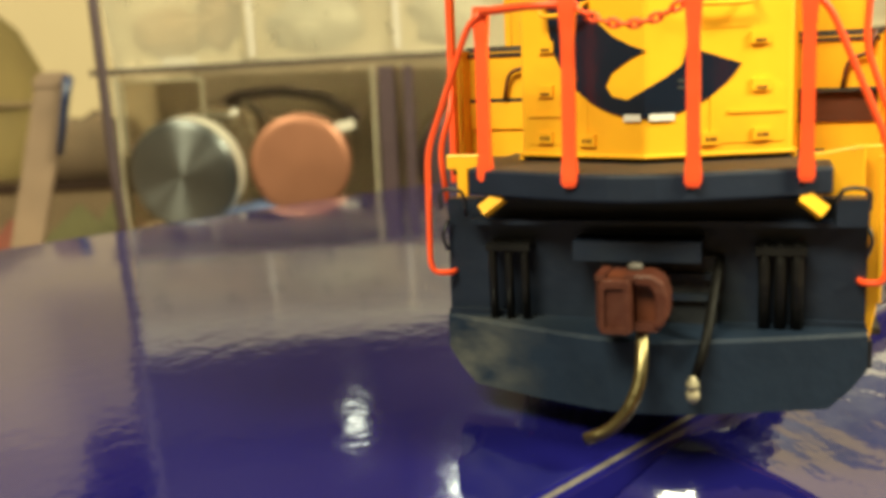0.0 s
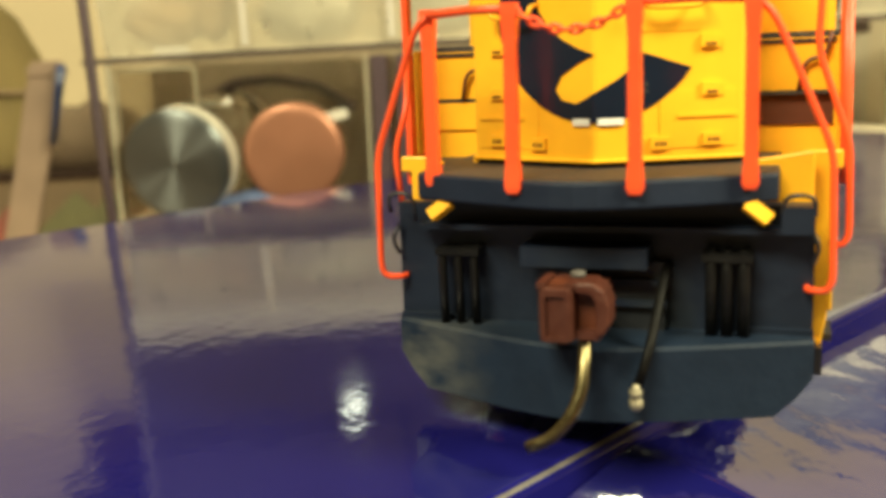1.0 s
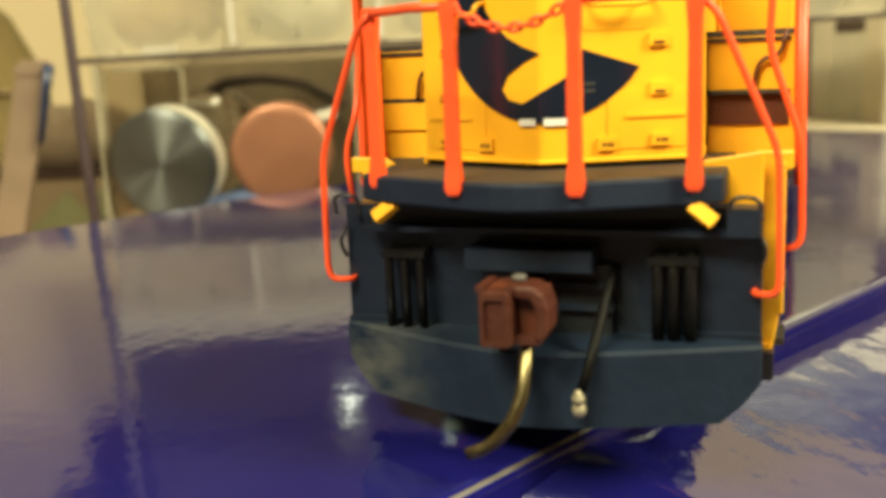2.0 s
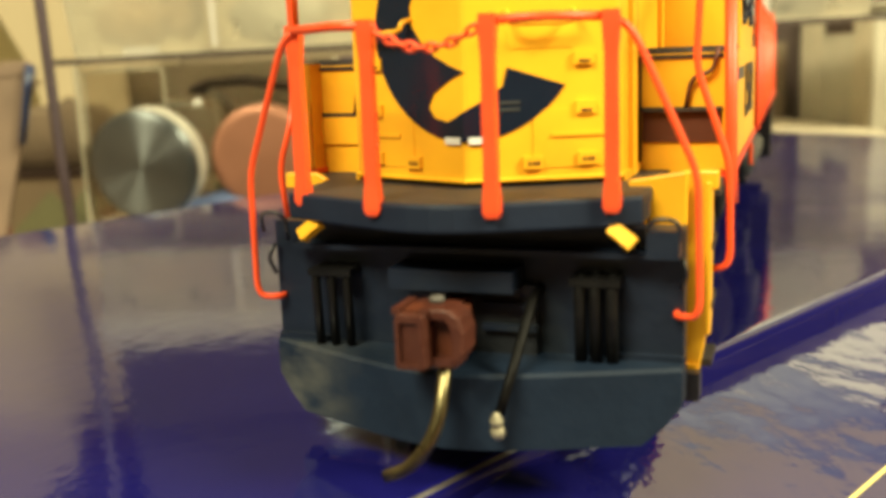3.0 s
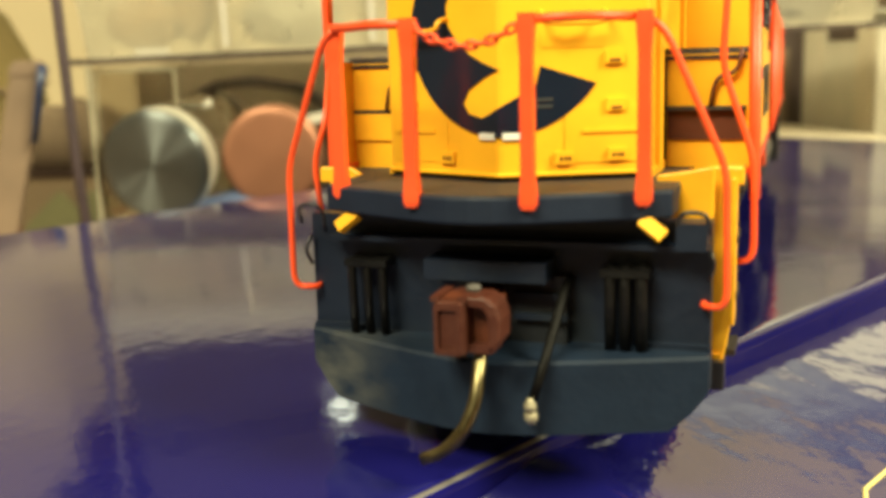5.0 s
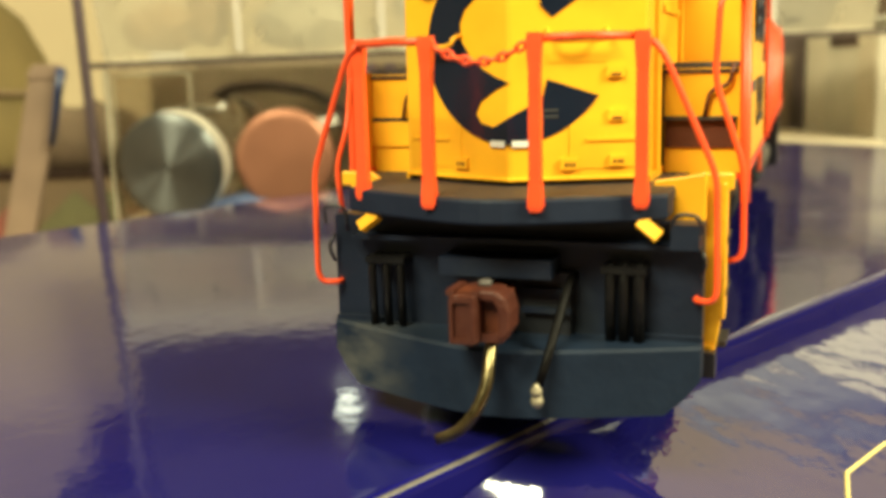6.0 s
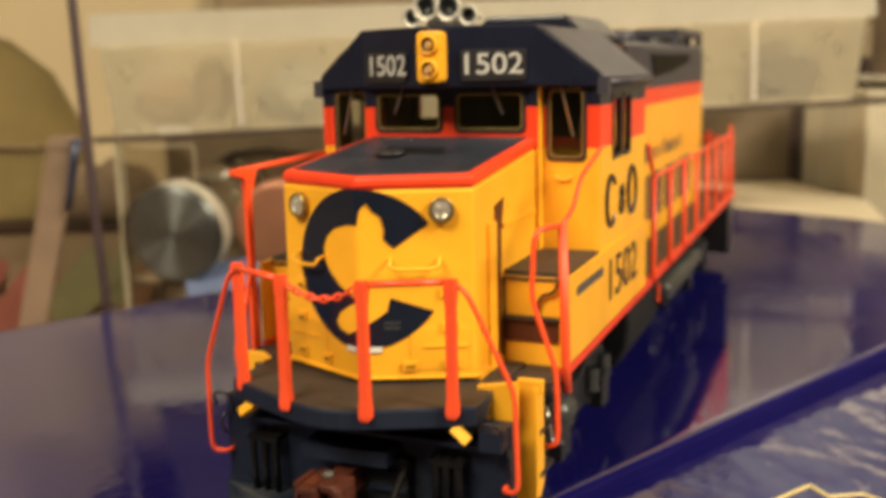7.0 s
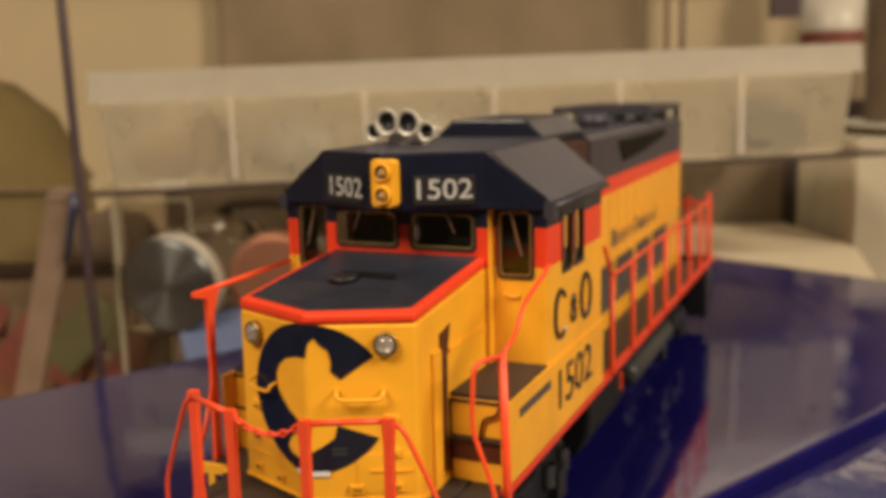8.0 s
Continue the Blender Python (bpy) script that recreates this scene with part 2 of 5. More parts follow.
CABINET = material("brown_stained_cabinet", (0.030, 0.017, 0.012), 0.5, vary=0.25, scale=30, bump=0.1, spec=0.2)
DARKLINE = material("dark_brown_edge", (0.05, 0.032, 0.025), 0.6, vary=0.2, bump=0.05)
KHAKI = material("khaki_card", (0.48, 0.41, 0.28), 0.7, vary=0.12, scale=60, bump=0.1)
FROST = material("grey_frosted_bin_plastic", (0.40, 0.36, 0.275), 0.45, vary=0.14, scale=60, bump=0.05)
FROSTPOST = material("pale_bin_corner_plastic", (0.42, 0.36, 0.26), 0.45, vary=0.08, scale=60, bump=0.05)
PIPEBROWN = material("brown_pipe_paint", (0.16, 0.11, 0.09), 0.5, vary=0.15, bump=0.05)
ORANGECARD = material("orange_card", (0.17, 0.075, 0.032), 0.6, vary=0.2, scale=90, bump=0.05)
TAN = material("tan_cardboard", (0.145, 0.098, 0.054), 0.75, vary=0.2, scale=60, bump=0.1)


# ---- mesh helpers (millimetres) ----
def part(name, bm, mat, parent=None, label="", smooth=False, at=None):
    me = bpy.data.meshes.new(name)
    bmesh.ops.scale(bm, vec=(MM, MM, MM), verts=bm.verts)
    bmesh.ops.recalc_face_normals(bm, faces=bm.faces)
    bm.to_mesh(me)
    bm.free()
    for m in (mat if isinstance(mat, (list, tuple)) else [mat]):
        me.materials.append(m)
    if smooth:
        for p in me.polygons:
            p.use_smooth = True
    ob = new(name, me)
    if parent:
        ob.parent = parent
    if label:
        tagged(ob, label)
    if at is not None:
        ob.matrix_basis = at
    return ob


def thing(name, label, category, group="", at=None, kind=""):
    ob = new(name)
    ob.empty_display_size = 0.01
    tagged(ob, label, category, group, kind)
    if at is not None:
        ob.matrix_basis = at
    return ob


def place(x, y, z, rz=0.0, rx=0.0, ry=0.0):
    return pose(x * MM, y * MM, z * MM, rx, ry, rz)


def bevel(bm, r, seg=2, angle=30):
    es = [e for e in bm.edges if len(e.link_faces) == 2 and e.calc_face_angle(0) > radians(angle)]
    bmesh.ops.bevel(bm, geom=es, offset=r, segments=seg, affect="EDGES", profile=0.5, clamp_overlap=True)
    return bm


def box(x0, x1, y0, y1, z0, z1, r=0.0, bm=None):
    own = bm is None
    bm = bm or bmesh.new()
    v = [bm.verts.new(p) for p in ((x0, y0, z0), (x1, y0, z0), (x1, y1, z0), (x0, y1, z0), (x0, y0, z1), (x1, y0, z1), (x1, y1, z1), (x0, y1, z1))]
    for f in ((3, 2, 1, 0), (4, 5, 6, 7), (0, 1, 5, 4), (1, 2, 6, 5), (2, 3, 7, 6), (3, 0, 4, 7)):
        bm.faces.new([v[i] for i in f])
    if own and r:
        bevel(bm, r)
    return bm


def prism(outline, low, high, r=0.0, axis="z", bm=None):
    """An outline pushed along an axis. low and high are heights, or functions of the outline's point."""
    own = bm is None
    bm = bm or bmesh.new()

    def put(p, h):
        h = h(p) if callable(h) else h
        return {"z": (p[0], p[1], h), "y": (p[0], h, p[1]), "x": (h, p[0], p[1])}[axis]

    a = [bm.verts.new(put(p, low)) for p in outline]
    b = [bm.verts.new(put(p, high)) for p in outline]
    n = len(outline)
    bm.faces.new(a[::-1])
    bm.faces.new(b)
    for i in range(n):
        bm.faces.new((a[i], a[(i + 1) % n], b[(i + 1) % n], b[i]))
    bmesh.ops.recalc_face_normals(bm, faces=bm.faces)
    if own and r:
        bevel(bm, r)
    return bm


def tube(points, r, seg=10, bm=None, closed=False, r_end=None):
    """A round wire or hose through points."""
    bm = bm or bmesh.new()
    pts = [Vector(p) for p in points]
    n, rings, side = len(pts), [], None
    for i, p in enumerate(pts):
        if closed:
            d = pts[(i + 1) % n] - pts[i - 1]
        else:
            d = pts[min(i + 1, n - 1)] - pts[max(i - 1, 0)]
        d.normalize()
        if side is None or abs(side.dot(d)) > 0.98:
            side = d.orthogonal().normalized()
        side = (side - d * side.dot(d)).normalized()
        up = d.cross(side)
        rad = r if r_end is None else r + (r_end - r) * i / (n - 1)
        rings.append([bm.verts.new(p + (side * math.cos(2 * math.pi * k / seg) + up * math.sin(2 * math.pi * k / seg)) * rad) for k in range(seg)])
    for i in range(n if closed else n - 1):
        a, b = rings[i], rings[(i + 1) % n]
        for k in range(seg):
            bm.faces.new((a[k], a[(k + 1) % seg], b[(k + 1) % seg], b[k]))
    if not closed:
        bm.faces.new(rings[0][::-1])
        bm.faces.new(rings[-1])
    return bm


def smooth_path(points, step=5):
    """Rounds the corners of a path."""
    p = [Vector(q) for q in points]
    out = [p[0]]
    for i in range(1, len(p) - 1):
        a, b, c = p[i - 1], p[i], p[i + 1]
        k = min(0.45, 1.4 / max((b - a).length, 0.01)), min(0.45, 1.4 / max((c - b).length, 0.01))
        s, e = b + (a - b) * k[0], b + (c - b) * k[1]
        out += [(s * (1 - t) + b * t) * (1 - t) + (b * (1 - t) + e * t) * t for t in [j / step for j in range(step + 1)]]
    return out + [p[-1]]


def lathe(profile, seg=24, bm=None):
    """A turned shape round z from (radius, height) pairs."""
    bm = bm or bmesh.new()
    rings = []
    for r, h in profile:
        rings.append([bm.verts.new((r * math.cos(2 * math.pi * k / seg), r * math.sin(2 * math.pi * k / seg), h)) for k in range(seg)] if r > 1e-6 else [bm.verts.new((0, 0, h))])
    for a, b in zip(rings, rings[1:]):
        for k in range(seg):
            q = [a[k % len(a)], a[(k + 1) % len(a)], b[(k + 1) % len(b)], b[k % len(b)]]
            q = list(dict.fromkeys(q))
            if len(q) > 2:
                bm.faces.new(q)
    return bm


def turn(bm, m):
    bmesh.ops.transform(bm, matrix=m, verts=bm.verts)
    return bm


def rounded(x0, x1, z0, z1, r, n=4):
    """A rectangle's outline with round corners."""
    out = []
    for cx, cz, a in ((x1 - r, z1 - r, 0), (x0 + r, z1 - r, 90), (x0 + r, z0 + r, 180), (x1 - r, z0 + r, 270)):
        out += [(cx + r * math.cos(radians(a + 90 * k / n)), cz + r * math.sin(radians(a + 90 * k / n))) for k in range(n + 1)]
    return out


def frame_ring(outer, inner, y0, y1):
    """A flat ring between two outlines with equal counts, in x and z, between two depths."""
    bm = bmesh.new()
    n = len(outer)
    o0, o1 = [bm.verts.new((p[0], y0, p[1])) for p in outer], [bm.verts.new((p[0], y1, p[1])) for p in outer]
    i0, i1 = [bm.verts.new((p[0], y0, p[1])) for p in inner], [bm.verts.new((p[0], y1, p[1])) for p in inner]
    for k in range(n):
        j = (k + 1) % n
        bm.faces.new((o0[k], o0[j], i0[j], i0[k]))
        bm.faces.new((o1[j], o1[k], i1[k], i1[j]))
        bm.faces.new((o0[j], o0[k], o1[k], o1[j]))
        bm.faces.new((i0[k], i0[j], i1[j], i1[k]))
    return bm


def wall_grid(us, zs, holes, put, bands):
    """A thick wall in cells, with openings left out. put(u, z, side) gives a corner; bands gives the outer material by height; the inner side has the fourth."""
    bm = bmesh.new()
    inside = lambda u, z: any(h[0] < u < h[1] and h[2] < z < h[3] for h in holes)
    cells = {(i, j) for i in range(len(us) - 1) for j in range(len(zs) - 1) if not inside((us[i] + us[i + 1]) / 2, (zs[j] + zs[j + 1]) / 2)}
    vs = {}

    def vert(i, j, s):
        if (i, j, s) not in vs:
            vs[i, j, s] = bm.verts.new(put(us[i], zs[j], s))
        return vs[i, j, s]

    for i, j in sorted(cells):
        mi = bands((zs[j] + zs[j + 1]) / 2)
        faces = [[(i, j, 0), (i + 1, j, 0), (i + 1, j + 1, 0), (i, j + 1, 0)], [(i, j, 1), (i, j + 1, 1), (i + 1, j + 1, 1), (i + 1, j, 1)]]
        for di, dj, e in ((-1, 0, ((i, j), (i, j + 1))), (1, 0, ((i + 1, j), (i + 1, j + 1))), (0, -1, ((i, j), (i + 1, j))), (0, 1, ((i, j + 1), (i + 1, j + 1)))):
            if (i + di, j + dj) not in cells:
                faces.append([(*e[0], 0), (*e[1], 0), (*e[1], 1), (*e[0], 1)])
        for k, f in enumerate(faces):
            bm.faces.new([vert(*q) for q in f]).material_index = 3 if k == 1 else mi
    return bm


def words(text, size, mat, parent, m, name="lettering", squeeze=1.0):
    """Raised lettering with the built-in font, centred, in the x-y plane of m (mm)."""
    c = bpy.data.curves.new(name, "FONT")
    c.body, c.size, c.extrude, c.align_x, c.align_y = text, size * MM, 0.00004, "CENTER", "CENTER"
    c.offset = 0.00003
    tmp = new("tmp_text", c)
    me = bpy.data.meshes.new_from_object(tmp.evaluated_get(bpy.context.evaluated_depsgraph_get()))
    bpy.data.objects.remove(tmp)
    me.materials.clear()
    me.materials.append(mat)
    ob = new(name, me)
    ob.parent = parent
    ob.matrix_basis = m @ Matrix.Diagonal((squeeze, 1, 1, 1))
    return ob


# ---- the model locomotive ----
loco = thing("model_locomotive", "yellow, orange and navy model diesel locomotive on a blue box", "model train")
Z_DECK, NOSE_K = 19.0, 0.425
nose_y = lambda x: 7.8 + NOSE_K * abs(x)
sill_y = lambda x: -1.38 + math.sqrt(0.25 * x * x + 2.25)

# frame, deck and end sill
deck_front = [(13.2 * k / 8, sill_y(13.2 * k / 8)) for k in range(-8, 9)]
deck = part("deck", prism(deck_front + [(13.2, 20.0), (-13.2, 20.0)], 18.3, 19.3, 0.12), DECK, loco, "dark grey treaded front platform")
part("end_sill", prism([(x, y - 0.25) for x, y in deck_front] + [(13.25, 8.5), (-13.25, 8.5)], 17.3, 19.22, 0.2), SILL, deck, "navy end sill with a shallow bowed front")
part("nose_plinth", prism([(0, 8.2), (10.4, nose_y(10.4) + 0.4), (10.4, 20.1), (-10.4, 20.1), (-10.4, nose_y(10.4) + 0.4)], 19.0, 19.75), DECK, deck)
part("rear_deck", box(-17.1, 17.1, 20, 171, 18.1, Z_DECK, 0.15), DECK, loco)
for s in (-1, 1):
    part("step_deck", box(min(s * 13.3, s * 17.5), max(s * 13.3, s * 17.5), 14.6, 20.0, 17.9, Z_DECK, 0.12), DECK, loco)
    part("side_sill", box(min(s * 17.2, s * 17.95), max(s * 17.2, s * 17.95), 18.2, 171, 18.4, 19.5, 0.12), ORANGE, loco, "red-orange side sill stripe")
part("frame_core", box(-9.5, 9.5, 8, 168, 11.0, 18.05, 0.3), BLACK, loco)

# pilot: face, ledges, plow
pilot = part("pilot", box(-15.7, 15.7, 7.4, 9.1, 6.5, 16.7, 0.2), TEAL, loco, "dark navy pilot plate")
part("pilot_ledge", box(-13.4, 13.4, 5.6, 7.45, 14.85, 15.25, 0.12), TEAL, pilot)
part("pocket_ledge", box(-4.9, 4.4, 4.0, 7.45, 12.45, 13.95, 0.2), TEAL, pilot)
part("coupler_pocket", box(-3.4, 5.4, 6.6, 7.48, 7.2, 12.5, 0.1), TRUCK, pilot, "dark recess behind the coupler")
for z in (9.2, 10.8):
    part("pocket_bar", box(1.5, 5.6, 6.0, 6.7, z, z + 0.45, 0.08), TEAL, pilot)
def plow_y(x):
    """The plow's front in plan: a bow, a little fuller on one side."""
    return -0.9 + math.sqrt(0.2 * x * x + 4.4) - 0.035 * x


xs = [15.8 * k / 8 for k in range(-8, 9)]
bm = bmesh.new()
ring = []
for z, out, wide in ((7.35, 0.05, 1.0), (7.1, -0.2, 1.0), (4.6, -0.2, 1.0), (3.2, -0.2, 0.93), (1.9, -0.2, 0.835)):
    ring.append([bm.verts.new((x * wide, plow_y(x * wide) + out, z)) for x in xs] + [bm.verts.new((x * wide, 8.2, z)) for x in (15.8, -15.8)])
for a, b in zip(ring, ring[1:]):
    for k in range(19):
        bm.faces.new((a[k], a[(k + 1) % 19], b[(k + 1) % 19], b[k]))
bm.faces.new(ring[0])
bm.faces.new(ring[-1][::-1])
part("plow", bevel(bm, 0.12, 1, 40), PLOW, pilot, "weathered dark blue snow plow")
for s in (-1, 1):
    part("plow_lip", box(min(s * 10.9, s * 15.7), max(s * 10.9, s * 15.7), 6.9, 7.45, 7.2, 7.75, 0.1), TEAL, pilot)
    if s > 0:
        part("pilot_shoulder", box(13.45, 15.6, 5.0, 7.45, 15.0, 16.95, 0.2), TEAL, pilot)
    hx = (8.75, 9.85, 11.0) if s > 0 else (9.0, 10.3, 11.6)
    for x in hx:
        # Thicker on one side: stands in for the shadow between those hoses.
        part("hose", tube(smooth_path([(s * x, 7.5, 13.1), (s * x, 6.0, 13.2), (s * x, 5.7, 12.4), (s * x, 6.0, 7.4)]), 0.45 if s > 0 else 0.36, 10), HOSE, pilot, "black rubber hose", True)
    part("hose_rack", box(s * hx[1] - 1.75, s * hx[1] + 1.75, 5.3, 7.45, 12.85, 13.4, 0.12), HOSE, pilot)
    part("lift_tab", turn(box(-0.48, 0.48, -0.36, 0.36, -0.95, 0.95, 0.34), Matrix.Translation((11.9 if s > 0 else -11.15, 4.5, 16.65)) @ Matrix.Rotation(radians(s * 12), 4, "Z") @ Matrix.Rotation(radians(-25), 4, "X") @ Matrix.Rotation(radians(-s * 48), 4, "Y")), YELLOW, pilot, "small yellow lifting tab")
    part("grab_loop", tube(smooth_path([(s * 13.55, 5.4, 15.6), (s * 13.55, 4.9, 17.75), (s * 15.6, 4.9, 17.75), (s * 15.6, 5.4, 16.2)]), 0.16, 8), BLACK, pilot, "black wire grab loop", True)
    part("corner_hook", tube(smooth_path([(s * 15.5, 6.9, 15.0), (s * 16.0, 6.4, 13.9), (s * 15.6, 6.9, 12.6)]), 0.16, 8), BLACK, pilot, smooth=True)
hose = part("air_hose", tube(smooth_path([(5.6, 7.6, 12.2), (5.55, 5.6, 12.0), (5.45, 4.6, 11.2), (4.95, 0.9, 7.3), (4.3, 0.5, 5.0)]), 0.36, 10), AIRHOSE, pilot, "thin dark air hose", True)
part("glad_hand", turn(lathe([(0, -1.0), (0.3, -0.9), (0.5, -0.55), (0.48, -0.15), (0.26, 0.0), (0.3, 0.2), (0.46, 0.3), (0.44, 0.65), (0.26, 0.8), (0.24, 1.05), (0, 1.1)], 14), Matrix.Translation((4.15, 0.35, 4.1)) @ Matrix.Rotation(radians(14), 4, "X")), GLADHAND, hose, "pale metal hose end", True)

# coupler
coupler = part("coupler", box(-1.0, 1.0, -1.0, 6.5, 9.6, 12.0, 0.2), RUST, loco, "rust-brown knuckle coupler")
head = part("coupler_head", prism([(-1.95, -3.4), (-1.5, -4.6), (0.55, -4.75), (0.75, -3.4), (0.6, -0.6), (-1.0, 0.4), (-2.0, -1.0)], 8.9, 12.75, 0.28), RUST, coupler)
part("head_rim", frame_ring(rounded(-1.45, 0.5, 9.05, 12.65, 0.2), rounded(-1.15, 0.2, 9.4, 12.2, 0.2), -4.95, -4.6), RUST, head, "raised rim of the coupler face")
part("head_notch", box(-1.0, 0.25, -4.2, -2.2, 12.6, 12.95, 0.12), SHADE_BROWN, head, "dark notch in the head's top")
for x in (-1.5, 0.45):
    part("head_lip", box(x - 0.3, x + 0.3, -4.5, -1.2, 12.65, 13.05, 0.14), RUST, head)
part("knuckle", prism([(0.6, 13.05), (1.9, 13.05), (2.75, 12.5), (3.05, 11.5), (3.0, 10.1), (2.6, 9.35), (2.0, 9.3), (2.15, 10.0), (2.1, 11.7), (1.75, 12.2), (0.6, 12.3)], -4.2, -1.4, 0.2, axis="y"), RUST, coupler)
part("knuckle_web", box(0.5, 2.4, -2.9, -0.4, 9.3, 12.5, 0.15), SHADE_BROWN, coupler, "dark brown throat of the coupler")
part("knuckle_ear", box(0.7, 2.3, -3.8, -1.2, 9.0, 9.6, 0.15), RUST, coupler)
part("pivot_pin", turn(lathe([(0, 0), (0.55, 0), (0.55, 0.3), (0.4, 0.42), (0, 0.45)], 14), Matrix.Translation((0.6, -2.2, 13.05))), GREYINK, coupler, smooth=True)
part("trip_pin", tube(smooth_path([(0.75, 0.4, 8.9), (0.75, -0.3, 7.9), (0.85, -1.2, 6.6), (0.75, -1.9, 5.0), (0.1, -2.5, 3.3), (-1.2, -2.75, 1.8), (-2.9, -2.75, 1.05)]), 0.47, 12), BRASS, coupler, "bent brass uncoupling pin", True)
for ob in (coupler, *coupler.children_recursive):
    if not ob.name.startswith("trip_pin"):
        ob.data.transform(Matrix.Translation((-0.00035, 0.0023, -0.00035)))

# steps at the four corners, front ones in full
for s in (-1, 1):
    if s > 0:
        outline, y0 = [(11.0, 5.0), (16.3, 5.0), (16.8, 7.8), (16.8, 18.8), (17.6, 18.85), (17.6, 20.2), (15.0, 20.2), (14.9, 19.3), (11.0, 19.3)], 11.6
    else:
        outline, y0 = [(-11.0, 5.0), (-16.7, 5.0), (-17.3, 7.8), (-17.3, 15.9), (-16.6, 15.9), (-16.6, 18.5), (-17.5, 18.5), (-17.5, 19.8), (-14.6, 19.8), (-13.6, 19.2), (-14.6, 18.6), (-15.6, 18.5), (-15.6, 15.9), (-11.0, 15.9)], 12.8
    steps = part("step_well", prism(outline, y0, y0 + 0.6, 0.15, axis="y"), YELLOW, loco, "yellow boarding step well")
    if s > 0:
        part("step_plate", prism([(12.85, 16.2), (14.9, 15.9), (15.6, 16.6), (15.6, 20.35), (12.85, 19.9), (11.5, 19.7), (11.5, 19.2), (12.85, 19.0)], 9.8, 10.4, 0.12, axis="y"), YELLOW, steps)
    part("step_side", prism([(y0 - 0.2, 19.4 if s > 0 else 15.9), (13.6, 19.4 if s > 0 else 15.9), (13.8, 9.2), (12.6, 8.0), (y0 - 0.2, 8.2)], min(s * 16.7, s * 17.1), max(s * 16.7, s * 17.1), 0.1, axis="x"), YELLOW, steps)
    part("step_sill", box(min(s * 14.6, s * 16.2), max(s * 14.6, s * 16.2), 11.4, 11.65, 5.0, 5.9, 0.08), YELLOW, steps)
    part("step_foot", box(min(s * 15.2, s * 16.5), max(s * 15.2, s * 16.5), 10.4, 12.4, 3.4, 5.5, 0.25), BLACK, steps, "black step foot")
    for z in (5.6, 10.0, 14.4):
        part("tread", box(min(s * 11.8, s * 17.2), max(s * 11.8, s * 17.2), 12.2, 16.5, z, z + 0.5, 0.1), DECK, steps)
    part("rear_step_well", box(min(s * 12.9, s * 17.5), max(s * 12.9, s * 17.5), 162, 170, 5.5, 17.5, 0.2), BLACK, loco)

# nose: body, orange rim, navy lid
nose_out = [(0, 7.8), (10.6, nose_y(10.6)), (10.6, 32.3), (-10.6, 32.3), (-10.6, nose_y(10.6))]
rise = lambda p: 38.55 + 0.105 * max(0, p[1] - 12.3)
nose = part("nose", prism(nose_out, 19.6, lambda p: rise(p), 0.35), YELLOW, loco, "yellow V-fronted short hood")
part("nose_rim", prism([(x * 1.004, y - (0.05 if y < 30 else 0)) for x, y in nose_out], lambda p: rise(p) - 0.02, lambda p: rise(p) + 1.25, 0.42), ORANGE, nose, "orange rim along the nose top")
part("nose_lid", prism([(0, 8.9), (9.7, 13.1), (9.7, 32.2), (-9.7, 32.2), (-9.7, 13.1)], lambda p: rise(p) + 0.8, lambda p: rise(p) + 1.36, 0.1), NOSETOP, nose, "navy nose top")
part("sand_hatch", turn(lathe([(0, 0.4), (1.5, 0.35), (1.7, 0), (0, 0)], 20), Matrix.Translation((-1.8, 20, 41.0)) @ Matrix.Rotation(radians(6), 4, "X")), BLACK, nose, smooth=True)
part("hatch_bar", turn(box(-2.2, 4.4, -0.25, 0.25, 0, 0.5, 0.1), Matrix.Translation((-0.6, 21.6, 41.1)) @ Matrix.Rotation(radians(6), 4, "X")), BLACK, nose)

# the C-shaped emblem on the nose
arc = [(8.0 * math.cos(radians(35 + 294 * k / 42)), 30.65 + 8.0 * math.sin(radians(35 + 294 * k / 42))) for k in range(43)]
inner = [(3.0, 27.9), (2.7, 26.6), (1.5, 25.7), (-0.6, 24.5), (-1.4, 24.1), (-2.6, 24.4), (-3.1, 25.2), (-2.6, 26.2), (-1.2, 27.1), (0.1, 27.7), (-1.2, 28.2), (-2.5, 28.9), (-3.7, 30.0), (-4.5, 31.2), (-4.6, 32.6), (-4.1, 33.7),
         (-3.0, 34.6), (-1.2, 35.1), (0.1, 35.2), (0.4, 36.6), (1.0, 37.3), (1.6, 36.4), (2.3, 35.9), (2.6, 34.6), (2.5, 33.7), (3.4, 32.8)]
bm = bmesh.new()
f = bm.faces.new([bm.verts.new((x, 0, z)) for x, z in arc + inner])
f.normal_update()
bmesh.ops.triangulate(bm, faces=[f])
bmesh.ops.bisect_plane(bm, geom=bm.verts[:] + bm.edges[:] + bm.faces[:], plane_co=(0, 0, 0), plane_no=(1, 0, 0))
geo = bmesh.ops.extrude_face_region(bm, geom=bm.faces[:])
new_verts = {v for v in geo["geom"] if isinstance(v, bmesh.types.BMVert)}
for v in bm.verts:
    v.co.y = nose_y(v.co.x) - (0.12 if v in new_verts else -0.05)
part("emblem", bm, EMBLEM, nose, "navy C-shaped emblem with a plain cut-out")
for x0, x1 in ((-1.7, -0.25), (0.25, 2.2)):
    yy = nose_y((x0 + x1) / 2) - 0.17
    part("emblem_mark", turn(box(-(x1 - x0) / 2, (x1 - x0) / 2, -0.05, 0.05, -0.25, 0.25), Matrix.Translation(((x0 + x1) / 2, yy, 22.75)) @ Matrix.Rotation(math.atan(NOSE_K) * (1 if x0 > 0 else -1), 4, "Z")), WHITE, nose, "white mark under the emblem")
